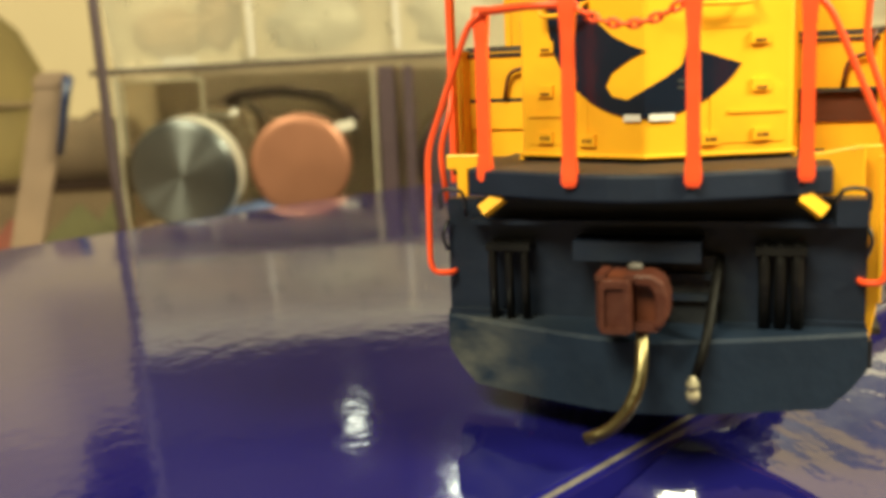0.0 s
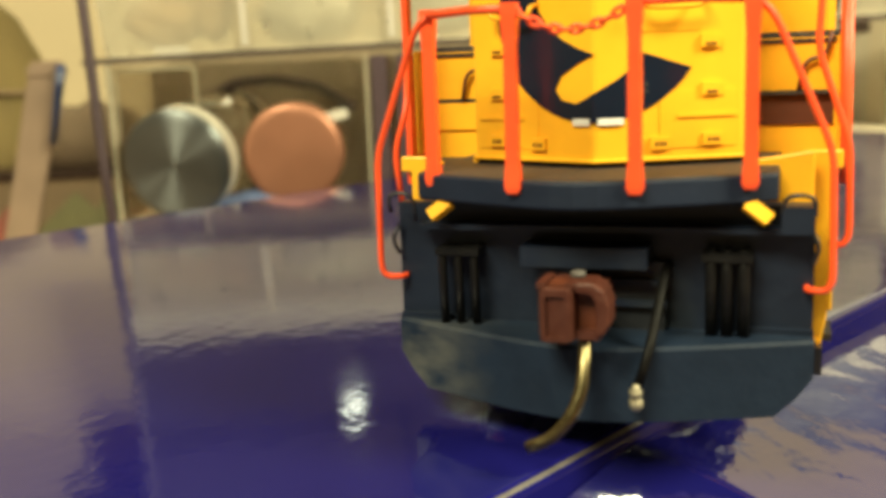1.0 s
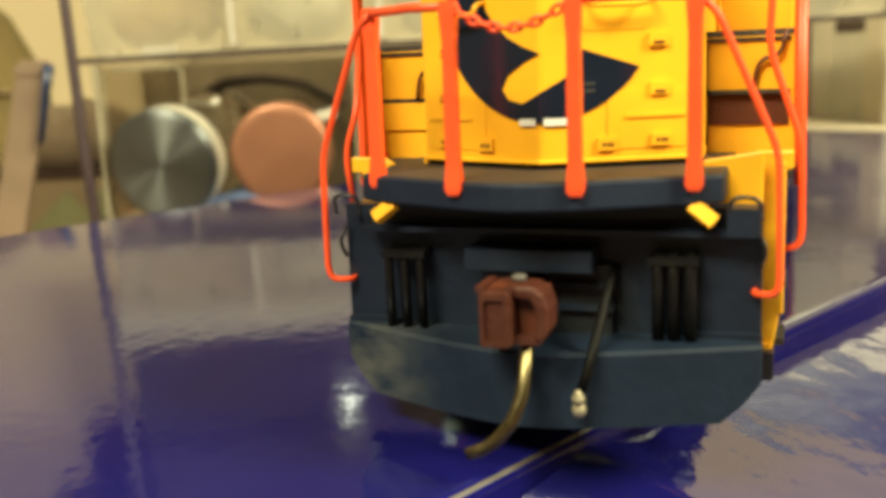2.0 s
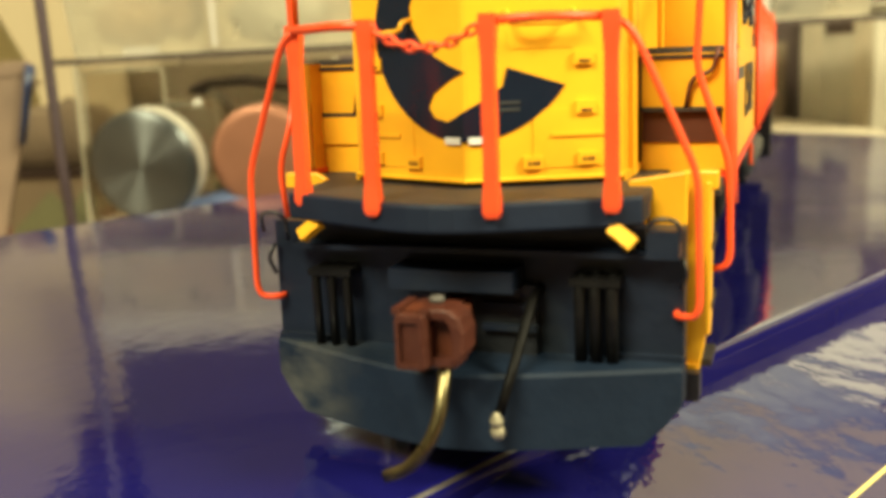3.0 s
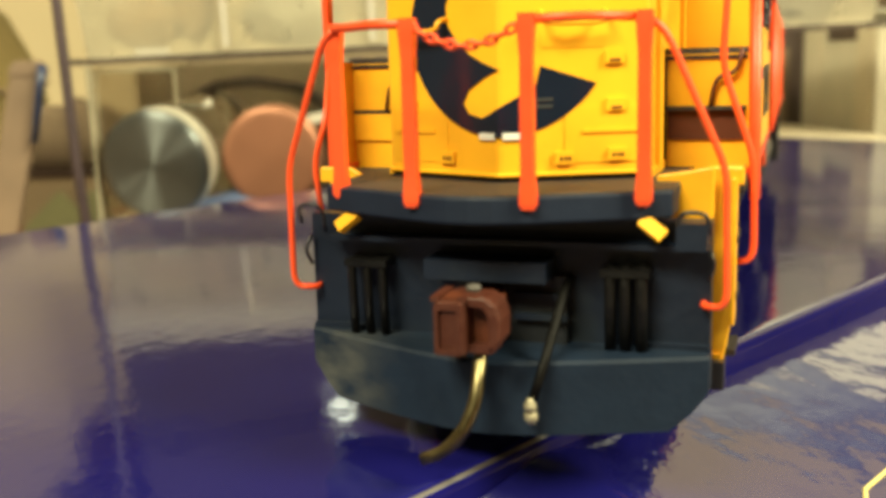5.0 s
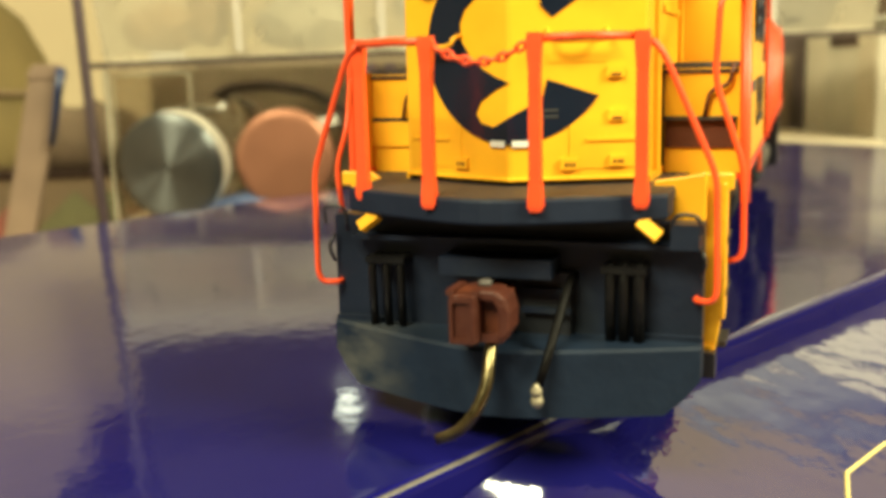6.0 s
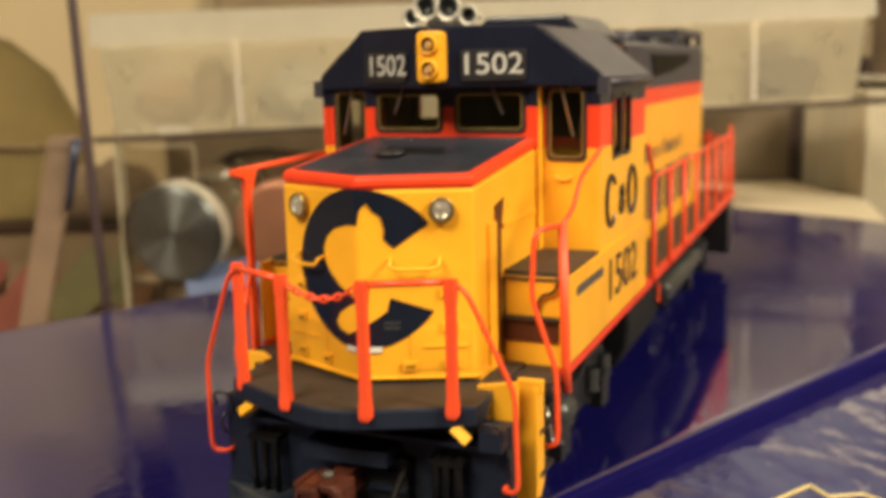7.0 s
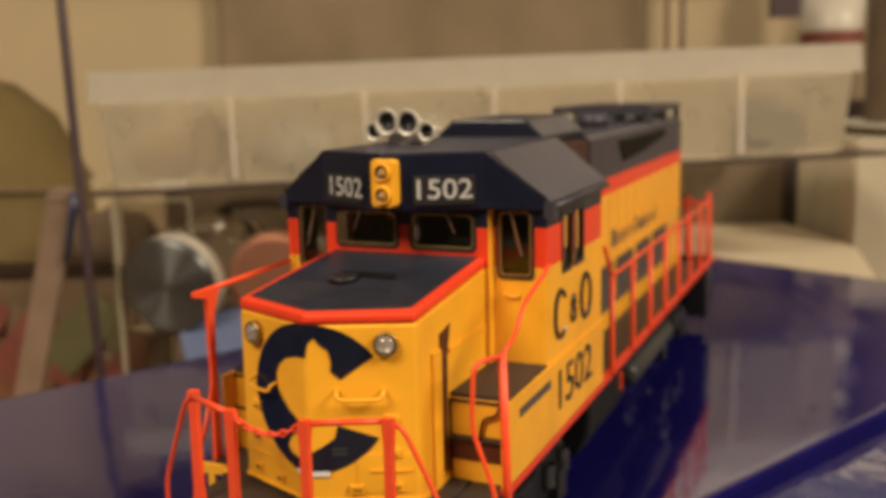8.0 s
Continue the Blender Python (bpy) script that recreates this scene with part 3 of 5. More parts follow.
for z in (25.4, 24.9):
    part("emblem_script", turn(box(-0.8, 0.8, -0.04, 0.04, -0.12, 0.12), Matrix.Translation((3.1, nose_y(3.1) - 0.15, z)) @ Matrix.Rotation(math.atan(NOSE_K), 4, "Z")), PIPE, nose, "small pale illegible line")


def on_nose(bm, x, z, dy=0.0):
    """Lays a part modelled round the origin, facing -y, on a half of the nose front."""
    return turn(bm, Matrix.Translation((x, nose_y(x) - dy, z)) @ Matrix.Rotation(math.atan(NOSE_K) * (1 if x > 0 else -1), 4, "Z"))


for s in (-1, 1):
    light = part("class_light", on_nose(turn(lathe([(0, 0), (1.3, 0), (1.3, 0.5), (1.18, 0.8), (0.98, 0.45), (0, 0.3)], 24), Matrix.Rotation(radians(90), 4, "X")), s * 7.7, 36.5), GOLD, nose, "round headlight in a dull brass ring", True)
    part("reflector", on_nose(turn(lathe([(0, 0.42), (0.6, 0.45), (0.98, 0.62)], 20), Matrix.Rotation(radians(90), 4, "X")), s * 7.7, 36.5), SILVER, light, smooth=True)
    part("lens", on_nose(turn(lathe([(0, 1.15), (0.5, 1.05), (0.82, 0.8), (0.99, 0.55)], 20), Matrix.Rotation(radians(90), 4, "X")), s * 7.7, 36.5), LENS, light, "clear round lens", True)
    gw = 2.4 if s > 0 else 1.9
    gx = 5.2 if s > 0 else -6.3
    part("grab_bar", on_nose(tube(smooth_path([(-gw, 0.1, 0.9), (-gw, -1.0, 0.7), (-gw + 0.1, -1.1, 0), (gw - 0.1, -1.1, 0), (gw, -1.0, 0.7), (gw, 0.1, 0.9)]), 0.19, 8), gx, 30.9 if s > 0 else 30.7), YELLOW, nose, "yellow wire grab bar", True)
    if s > 0:
        part("grab_pad", on_nose(box(-2.35, 2.35, -0.06, 0.2, -1.5, -0.2, 0.05), gx, 30.7), YELLOW, nose)
    part("nose_panel", on_nose(box(-2.9, 2.9, -0.07, 0.1, -2.3, 1.9, 0.06), s * 7.3, 22.9), YELLOW, nose)
    part("panel_rib", on_nose(box(-2.2, 2.2, -0.2, -0.05, -0.16, 0.12, 0.06), s * 7.9, 23.0), YELLOW, nose)
    for x, z, slot in ((4.6, 21.0, True), (8.3, 21.2, True), (8.2, 24.9, False), (8.1, 28.4, False)):
        latch = part("latch", on_nose(box(-0.72, 0.72, -0.3, 0.1, -0.45, 0.45, 0.12), s * x, z), YELLOW, nose)
        if slot:
            for dx in (-0.3, 0.05, 0.35):
                part("latch_mark", on_nose(box(dx - 0.1, dx + 0.1, -0.34, -0.28, -0.2, 0.1), s * x, z), SHADE_BROWN, latch, "tiny illegible dark mark")
        else:
            # Thin brown bar painted as the shade beneath the upper latches.
            part("latch_slot", on_nose(box(-0.4, 0.4, -0.36, -0.28, -0.3, -0.12, 0.02), s * x, z), SHADE_BROWN, latch)
    part("door_slot", prism([(18.2, 20.3), (19.7, 20.3), (20.0, 33.0), (21.0, 36.6), (17.9, 36.0)], min(s * 10.45, s * 10.68), max(s * 10.45, s * 10.68), 0.05, axis="x"), SHADE_BROWN, nose, "narrow dark door gap")
    part("door_strip", box(min(s * 10.5, s * 10.95), max(s * 10.5, s * 10.95), 15.6, 17.8, 19.2, 34.5, 0.15), YELLOW, nose)
    part("side_rib", box(min(s * 10.5, s * 10.85), max(s * 10.5, s * 10.85), 20.4, 31.5, 33.4, 33.9, 0.1), YELLOW, nose)
    part("nose_foot", box(min(s * 10.5, s * 10.9), max(s * 10.5, s * 10.9), 12.6, 31.5, 19.0, 19.9, 0.1), YELLOW, nose)
part("foot_trim", prism([(0, 7.6), (10.7, nose_y(10.6) - 0.2), (10.7, 13.2), (0, 8.6), (-10.7, 13.2), (-10.7, nose_y(10.6) - 0.2)], 19.65, 19.95, 0.1), YELLOW, nose)

# boxes beside the nose, under the cab
for s in (-1, 1):
    a, b = min(s * 10.6, s * 17.7), max(s * 10.6, s * 17.7)
    sb = part("side_box", box(a, b, 20.3, 60, 19.0, 28.4, 0.15), YELLOW, loco, "yellow side box below the cab")
    part("box_top", box(a + 0.1, b - 0.1, 20.45, 34.0, 28.4, 28.9, 0.1), DECK, sb, "dark grey step on the side box")
    part("side_panel", box(min(s * 17.4, s * 17.95), max(s * 17.4, s * 17.95), 18.2, 60, 19.4, 28.6, 0.2), YELLOW, sb)
    m0 = s * 14.2
    for x0, x1, z0, z1 in ((-3.3, 3.0, 23.9, 24.25), (-3.3, 3.0, 28.0, 28.3)):
        part("face_line", box(m0 + x0, m0 + x1, 20.14, 20.34, z0, z1), BLACK, sb)
    # Brown on one side only: the recess's shade is in the colour.
    part("face_slot", box(m0 - 3.2, m0 + 2.9, 20.05, 20.3, 21.5, 23.9, 0.05), SHADE_BROWN if s > 0 else YELLOW, sb, "flat strip in place of a recessed slot")
    if s > 0:
        part("side_step", box(m0 - 3.2, m0 + 2.9, 19.4, 20.3, 23.95, 24.2, 0.08), DECK, sb, "thin dark step tread")
    part("edge_line", box(m0 - 3.5, m0 - 3.3, 20.14, 20.34, 19.2, 28.3), BLACK, sb)
    # Brown wire drawn where the handrail's shadow falls on the box.
    part("face_pipe", tube(smooth_path([(m0 + 2.6, 19.9, 28.8), (m0 + 2.3, 19.8, 26.9), (m0 + 0.6, 19.8, 26.6), (m0 + 0.2, 19.8, 24.2)]), 0.18, 8), SHADE_BROWN, sb, smooth=True)

# cab walls with real openings
BANDS = [YELLOW, ORANGE, NAVY, INSIDE]
band = lambda z: 0 if z < 40.6 else 1 if z < 45.4 else 2
cab = part("cab", wall_grid([-10.9, -9.3, -0.9, 0.9, 9.3, 10.9], [40.0, 40.6, 42.6, 45.4, 47.1, 48.4], [(-9.3, -0.9, 42.6, 47.1), (0.9, 9.3, 42.6, 47.1)],
                            lambda u, z, s: (u, 32.4 + 0.7 * s, z), band), BANDS, loco, "cab with yellow base, orange window band and navy top")
for s in (-1, 1):
    part("cab_corner_front", wall_grid([10.98, 11.5, 15.9, 16.88], [28.4, 39.3, 40.6, 45.4, 47.4, 48.4], [(11.5, 15.9, 39.3, 47.4)], lambda u, z, d: (s * u, 34.2 + 0.7 * d, z), band), BANDS, cab)
    part("cab_side", wall_grid([34.1, 40.4, 44.8, 45.8, 50.2, 59.9], [28.45, 38.9, 40.6, 45.4, 46.4, 48.4], [(40.4, 44.8, 38.9, 46.4), (45.8, 50.2, 38.9, 46.4)],
                               lambda u, z, d: (s * (17.6 - 0.7 * d), u, z), band), BANDS, cab)
    part("cab_return", box(min(s * 10.3, s * 10.95), max(s * 10.3, s * 10.95), 32.5, 34.7, 28.5, 48.2, 0.05), YELLOW, cab)
    for y0, y1 in ((40.4, 44.8), (45.8, 50.2)):
        w = part("side_window", turn(frame_ring(rounded(y0 - 0.1, y1 + 0.1, 38.8, 46.5, 0.4), rounded(y0 + 0.35, y1 - 0.35, 39.3, 46.0, 0.4), -0.15, 0.35), Matrix.Translation((s * 17.6, 0, 0)) @ Matrix(((0, -s, 0, 0), (1, 0, 0, 0), (0, 0, 1, 0), (0, 0, 0, 1)))), BLACK, cab)
        part("pane", box(min(s * 17.2, s * 17.35), max(s * 17.2, s * 17.35), y0 + 0.2, y1 - 0.2, 39.1, 46.2), GLASS, w)
    w = part("corner_window", frame_ring(rounded(s * 13.7 - 2.35, s * 13.7 + 2.35, 39.1, 47.6, 0.7), rounded(s * 13.7 - 2.0, s * 13.7 + 2.0, 39.5, 47.2, 0.6), 34.0, 34.5), BLACK, cab, "tall corner window in a dark frame")
    part("gasket", frame_ring(rounded(s * 13.7 - 2.02, s * 13.7 + 2.02, 39.48, 47.22, 0.6), rounded(s * 13.7 - 1.8, s * 13.7 + 1.8, 39.7, 47.0, 0.5), 34.05, 34.4), GOLD, w)
    part("pane", box(s * 13.7 - 1.95, s * 13.7 + 1.95, 34.3, 34.42, 39.5, 47.2), GLASS, w)
    part("wiper", tube([(s * 13.0, 33.7, 48.4), (s * 13.6, 33.75, 46.0), (s * 14.6, 33.8, 42.0)], 0.12, 6), SILVER, w, "thin silver wiper", True)
    w = part("windshield", frame_ring(rounded(s * 5.1 - 4.35, s * 5.1 + 4.35, 42.45, 47.25, 0.7), rounded(s * 5.1 - 4.0, s * 5.1 + 4.0, 42.8, 46.9, 0.6), 32.2, 32.7), BLACK, cab, "windshield in a black frame")
    part("gasket", frame_ring(rounded(s * 5.1 - 4.02, s * 5.1 + 4.02, 42.78, 46.92, 0.6), rounded(s * 5.1 - 3.8, s * 5.1 + 3.8, 43.0, 46.7, 0.5), 32.25, 32.6), GOLD, w)
    part("pane", box(s * 5.1 - 3.95, s * 5.1 + 3.95, 32.5, 32.62, 42.8, 46.9), GLASS, w)
    part("wiper", tube([(s * 5.6, 31.9, 47.6), (s * 6.1, 31.95, 46.3), (s * 6.8, 32.0, 44.6)], 0.11, 6), SILVER, w, smooth=True)
    part("grab_step", tube(smooth_path([(s * 12.4, 34.3, 37.4), (s * 12.4, 33.7, 37.1), (s * 14.2, 33.7, 37.1), (s * 14.2, 34.3, 37.4)]), 0.14, 6), YELLOW, cab, smooth=True)
part("cab_rear_wall", wall_grid([-16.88, -15.5, -10.5, 10.5, 15.5, 16.88], [29.0, 38.9, 40.6, 45.4, 46.8, 48.4], [(-15.5, -10.5, 38.9, 46.8), (10.5, 15.5, 38.9, 46.8)], lambda u, z, d: (u, 60.0 - 0.7 * d, z), band), BANDS, cab)
part("cab_floor", box(-16.8, 16.8, 35, 59, 33.0, 33.8), INSIDE, cab)
part("control_stand", box(-9.5, -3.5, 37, 41, 33.8, 42.4, 0.4), INSIDE, cab)
for x in (-11, 9):
    seat = part("cab_seat", box(x - 2, x + 2, 47, 51, 36, 37.2, 0.4), BLACK, cab)
    part("seat_back", box(x - 2, x + 2, 50.6, 51.8, 37, 43.2, 0.4), INSIDE, seat)

# roof with the V-shaped visor
fy = lambda x: 26.6 + 0.48 * abs(x)
bm = bmesh.new()
F = {}
for k, p in {"ct": (0, fy(0), 54.5), "cb": (0, fy(0), 47.7), "rt": (10.8, fy(10.8), 54.5), "rb": (10.8, fy(10.8), 47.7), "lt": (-10.8, fy(10.8), 54.5), "lb": (-10.8, fy(10.8), 47.7),
             "re": (18.2, 34.0, 48.5), "rf": (18.2, 34.0, 47.4), "le": (-18.2, 34.0, 48.5), "lf": (-18.2, 34.0, 47.4),
             "rtB": (10.8, 61.0, 54.5), "ltB": (-10.8, 61.0, 54.5), "reB": (18.2, 61.0, 48.5), "rfB": (18.2, 61.0, 47.4), "leB": (-18.2, 61.0, 48.5), "lfB": (-18.2, 61.0, 47.4)}.items():
    F[k] = bm.verts.new(p)
for q in ("ct rt rb cb", "lt ct cb lb", "rt re rf rb", "le lt lb lf", "ct lt ltB rtB rt", "rt rtB reB re", "lt le leB ltB", "re reB rfB rf", "le lf lfB leB", "cb rb rf rfB lfB lf lb", "rtB ltB leB lfB rfB reB"):
    bm.faces.new([F[k] for k in q.split()])
bmesh.ops.recalc_face_normals(bm, faces=bm.faces)
# Upward faces take the lit copy of the navy.
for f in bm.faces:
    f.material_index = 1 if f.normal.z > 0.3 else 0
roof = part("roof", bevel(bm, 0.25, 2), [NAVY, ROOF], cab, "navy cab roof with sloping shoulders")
for s in (-1, 1):
    part("gutter", tube([(s * 18.3, 35.5, 47.9), (s * 18.3, 60.5, 47.9)], 0.4, 8), ROOF, roof, smooth=True)
    part("shoulder_seam", tube([(s * 11.2, 33.0, 54.2), (s * 14.6, 33.2, 51.5), (s * 17.6, 33.9, 49.0)], 0.12, 6), BLACK, roof, smooth=True)
    part("mirror_bracket", box(s * 18.0 - 0.6, s * 18.0 + 0.6, 33.7, 35.0, 46.6, 48.6, 0.3), ROOF, roof)


def on_visor(bm, x, z):
    return turn(bm, Matrix.Translation((x, fy(x), z)) @ Matrix.Rotation(math.atan(0.48) * (1 if x > 0 else -1), 4, "Z"))


for s in (-1, 1):
    nb = part("number_board", on_visor(prism(rounded(-3.7, 3.7, -1.75, 1.75, 0.5), -0.3, 0.3, 0.08, axis="y"), s * 6.55, 50.1), BLACK, roof, "black number board")
    ang = math.degrees(math.atan(0.48)) * s
    words("1502", 3.25, NUMBERGREY, nb, place(s * 6.45, fy(6.45) - 0.37, 50.15, rx=90, rz=ang), "number", 1.12)
hl = part("headlight_box", prism(rounded(-1.1, 1.9, 48.3, 53.9, 0.6), 25.9, 27.8, 0.2, axis="y"), YELLOW, roof, "yellow twin headlight box")
for z in (49.75, 52.4):
    lamp = part("lamp_bezel", turn(lathe([(0.75, 0), (1.1, 0), (1.1, 0.35), (0.85, 0.4), (0.7, 0.1)], 20), Matrix.Translation((0.4, 25.95, z)) @ Matrix.Rotation(radians(90), 4, "X")), YELLOW, hl, smooth=True)
    part("reflector", turn(lathe([(0, -0.1), (0.5, 0.0), (0.85, 0.3)], 18), Matrix.Translation((0.4, 25.9, z)) @ Matrix.Rotation(radians(90), 4, "X")), SHADE_BROWN, lamp, smooth=True)
    part("bulb", turn(lathe([(0, 0.75), (0.3, 0.6), (0.38, 0.3), (0.3, 0)], 12), Matrix.Translation((0.4, 25.95, z)) @ Matrix.Rotation(radians(90), 4, "X")), LENS, lamp, smooth=True)
horn = part("horn", box(-7.2, -2.2, 43.3, 45.2, 54.4, 56.4, 0.4), HORN, roof, "cluster of silver air horns")
for x, z, k in ((-6.6, 57.5, 1.22), (-3.6, 57.4, 1.22), (-8.5, 56.3, 0.85), (-0.9, 56.3, 0.85)):
    trumpet = turn(lathe([(0.35, 4.6), (0.5, 3.0), (0.75, 1.2), (1.35 * k + 0.2, 0.0), (1.2 * k + 0.1, -0.05), (1.0 * k, 0.35)], 18), Matrix.Translation((x, 41.5, z)) @ Matrix.Rotation(radians(-90), 4, "X"))
    bell = part("trumpet", trumpet, HORN, horn, "silver horn bell", True)
    part("throat", turn(lathe([(1.02 * k, 0.3), (0.7 * k, 0.7), (0, 1.5)], 16), Matrix.Translation((x, 41.5, z)) @ Matrix.Rotation(radians(-90), 4, "X")), TRUCK, bell, "dark inside of the bell", True)
part("horn_bracket", box(-5.9, -4.3, 42.8, 44.8, 55.6, 58.2, 0.3), HORN, horn)

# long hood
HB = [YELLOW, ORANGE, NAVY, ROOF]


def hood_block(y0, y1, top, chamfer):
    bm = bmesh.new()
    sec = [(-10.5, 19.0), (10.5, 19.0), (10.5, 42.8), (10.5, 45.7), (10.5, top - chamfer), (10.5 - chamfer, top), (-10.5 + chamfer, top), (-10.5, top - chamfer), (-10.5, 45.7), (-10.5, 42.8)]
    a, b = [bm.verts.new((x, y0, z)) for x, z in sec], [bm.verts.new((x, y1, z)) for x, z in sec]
    # Top and upper sides use the lit navy, the ends the plain one.
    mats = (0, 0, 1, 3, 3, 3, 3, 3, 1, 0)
    for k in range(10):
        bm.faces.new((a[k], a[(k + 1) % 10], b[(k + 1) % 10], b[k])).material_index = mats[k]
    for r in (a, b):
        for q, mi in (((0, 1, 2, 9), 0), ((9, 2, 3, 8), 1), ((8, 3, 4, 5, 6, 7), 2)):
            bm.faces.new([r[i] for i in q]).material_index = mi
    return bm


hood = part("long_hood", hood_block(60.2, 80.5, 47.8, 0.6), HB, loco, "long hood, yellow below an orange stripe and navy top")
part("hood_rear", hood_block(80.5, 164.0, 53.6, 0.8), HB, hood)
part("intake_screen", box(-10.3, 10.3, 61.2, 80.4, 47.7, 53.1, 0.3), INTAKE, hood, "brown intake screen behind the cab")
part("stack_hump", prism([(-8.4, 52.4), (-8.4, 54.4), (-5.7, 57.0), (5.7, 57.0), (8.4, 54.4), (8.4, 52.4)], 62.0, 84, 0.4, axis="y"), NAVY, hood)
part("exhaust_pipe", turn(lathe([(0, 0), (3.2, 0), (2.8, 2.5), (2.2, 2.5), (2.2, 0.5), (0, 0.5)], 18), Matrix.Translation((2.5, 112, 53.6))), ROOF, hood, smooth=True)
for s in (-1, 1):
    part("radiator_scoop", prism([(100, 51.6), (104, 47.6), (122, 48.4), (144, 50.2), (143, 51.8), (120, 51.6)], min(s * 10.4, s * 10.7), max(s * 10.4, s * 10.7), 0.1, axis="x"), AIRHOSE, hood, "dark radiator intake")
    rail = part("top_rail", box(min(s * 9.2, s * 10.5), max(s * 9.2, s * 10.5), 129, 162, 55.5, 56.8, 0.15), ROOF, hood)
    for y in (129, 145, 160):
        part("rail_leg", box(min(s * 9.3, s * 10.4), max(s * 9.3, s * 10.4), y + 0.1, y + 1.9, 53.5, 55.6, 0.1), ROOF, rail)
    for k, (y0, y1, z0, z1) in enumerate(((62.5, 77, 21.5, 30.5), (79.5, 96, 22.5, 30.5), (99, 112, 22.5, 30.5), (116, 128, 22.5, 30.5), (132, 146, 22.5, 30.5))):
        part("side_grille", box(min(s * 10.4, s * 10.75), max(s * 10.4, s * 10.75), y0, y1, z0, z1, 0.1), GRILLE, hood, "grey screened hood panel")
    for k in range(12):
        y = 79 + k * 7.0
        part("hood_door", box(min(s * 10.4, s * 10.62), max(s * 10.4, s * 10.62), y, y + 6.5, 31.6, 42.3, 0.08), YELLOW, hood)
    for k in range(13):
        wdt = (2.6, 1.6, 1.6, 1.2, 1.2, 0.7, 1.4)[k % 7]
        part("script_bar", box(min(s * 10.6, s * 10.7), max(s * 10.6, s * 10.7), 95 + k * 3.2, 95 + k * 3.2 + wdt, 33.0, 36.2 if k % 6 == 0 else 35.2), GREYINK, hood, "illegible faded lettering")
for y in (129, 145, 160.4):
    part("top_crossbar", box(-9.3, 9.3, y, y + 1.6, 55.6, 56.8, 0.12), ROOF, hood)
for y in (137.5, 153):
    fan = part("fan_housing", turn(lathe([(8.0, 0), (8.0, 1.6), (7.4, 1.6), (7.4, 0.4), (0, 0.4)], 28), Matrix.Translation((0, y, 53.6))), PIPE, hood, smooth=True)

# lettering on the cab sides
for s in (-1, 1):
    rz = 90 if s > 0 else -90
    words("1502", 7.2, NAVY, loco, place(s * 18.02, 44.8 if s > 0 else 43, 24.4, rx=90, rz=rz), "cab_number", 1.22)
    st = s * 18.0
    part("number_stripe", box(min(st - 0.05, st + 0.05), max(st - 0.05, st + 0.05), 22.8, 34.3, 26.05, 27.05), GREYINK, loco)
    ca = (39.4 if s > 0 else 50.6, 51.2 if s > 0 else 38.8)
    for cy, a0, a1, rad in ((ca[0], 40, 320, 2.55), (ca[1], 0, 360, 2.55)):
        pts = [(s * 17.68, cy + s * rad * 0.92 * math.cos(radians(a)), 34.0 + rad * 1.15 * math.sin(radians(a))) for a in range(a0, a1 + 1, 12)]
        part("cab_letter_shape", tube(pts[:-1] if a1 == 360 else pts, 0.33, 6, closed=a1 == 360), NAVY, cab, "plain dark ring shape")
    mid = (ca[0] + ca[1]) / 2
    for dy, cz, ry, rz2 in ((0.0, 34.35, 0.75, 0.8), (-0.15 * s, 32.75, 1.05, 0.95)):
        part("cab_letter_loop", tube([(s * 17.68, mid + dy + ry * math.cos(radians(a)), cz + rz2 * math.sin(radians(a))) for a in range(0, 360, 30)], 0.26, 6, closed=True), NAVY, cab)

# handrails
RT = 31.0
posts = []
for x, y in ((-11.7, 5.6), (-4.4, 1.75), (4.1, 1.5), (11.4, 4.6)):
    bm = bmesh.new()
    lv = [(18.35, 0.38, 0.38), (18.7, 0.55, 0.46), (19.3, 0.55, 0.45), (20.5, 0.46, 0.4), (28.6, 0.43, 0.38), (30.6, 0.58, 0.42), (31.4, 0.52, 0.4)]
    rg = [[bm.verts.new((x + a * w, y - 0.75 + b * d, z)) for a, b in ((-1, -1), (1, -1), (1, 1), (-1, 1))] for z, w, d in lv]
    for p, q in zip(rg, rg[1:]):
        for k in range(4):
            bm.faces.new((p[k], p[(k + 1) % 4], q[(k + 1) % 4], q[k]))
    bm.faces.new(rg[0][::-1])
    bm.faces.new(rg[-1])
    posts.append(part("rail_post", bevel(bm, 0.12, 2), RAIL, loco, "orange railing post"))
for s in (-1, 1):
    part("top_rail_bar", tube([(s * 4.25, 0.85, RT), (s * 7.7, 2.3, RT + 0.1), (s * 11.5, 4.3, RT)], 0.33, 8), RAIL, posts[0], smooth=True)
sag = [(-4.4 + 8.5 * k / 24, 0.85, RT - 1.75 * (1 - (2 * k / 24 - 1) ** 2) + 0.15) for k in range(25)]
chain = bmesh.new()
for k in range(0, 24, 2):
    a, b = Vector(sag[k]), Vector(sag[min(k + 2, 24)])
    c, d = (a + b) / 2, (b - a).normalized()
    side = Vector((0, 1, 0)) if k % 4 else d.cross(Vector((0, 1, 0)))
    tube([c + d * 0.52 * math.cos(radians(t)) + side * 0.27 * math.sin(radians(t)) for t in range(0, 360, 45)], 0.15, 6, bm=chain, closed=True)
part("chain", chain, RAIL, loco, "orange sagging safety chain", True)
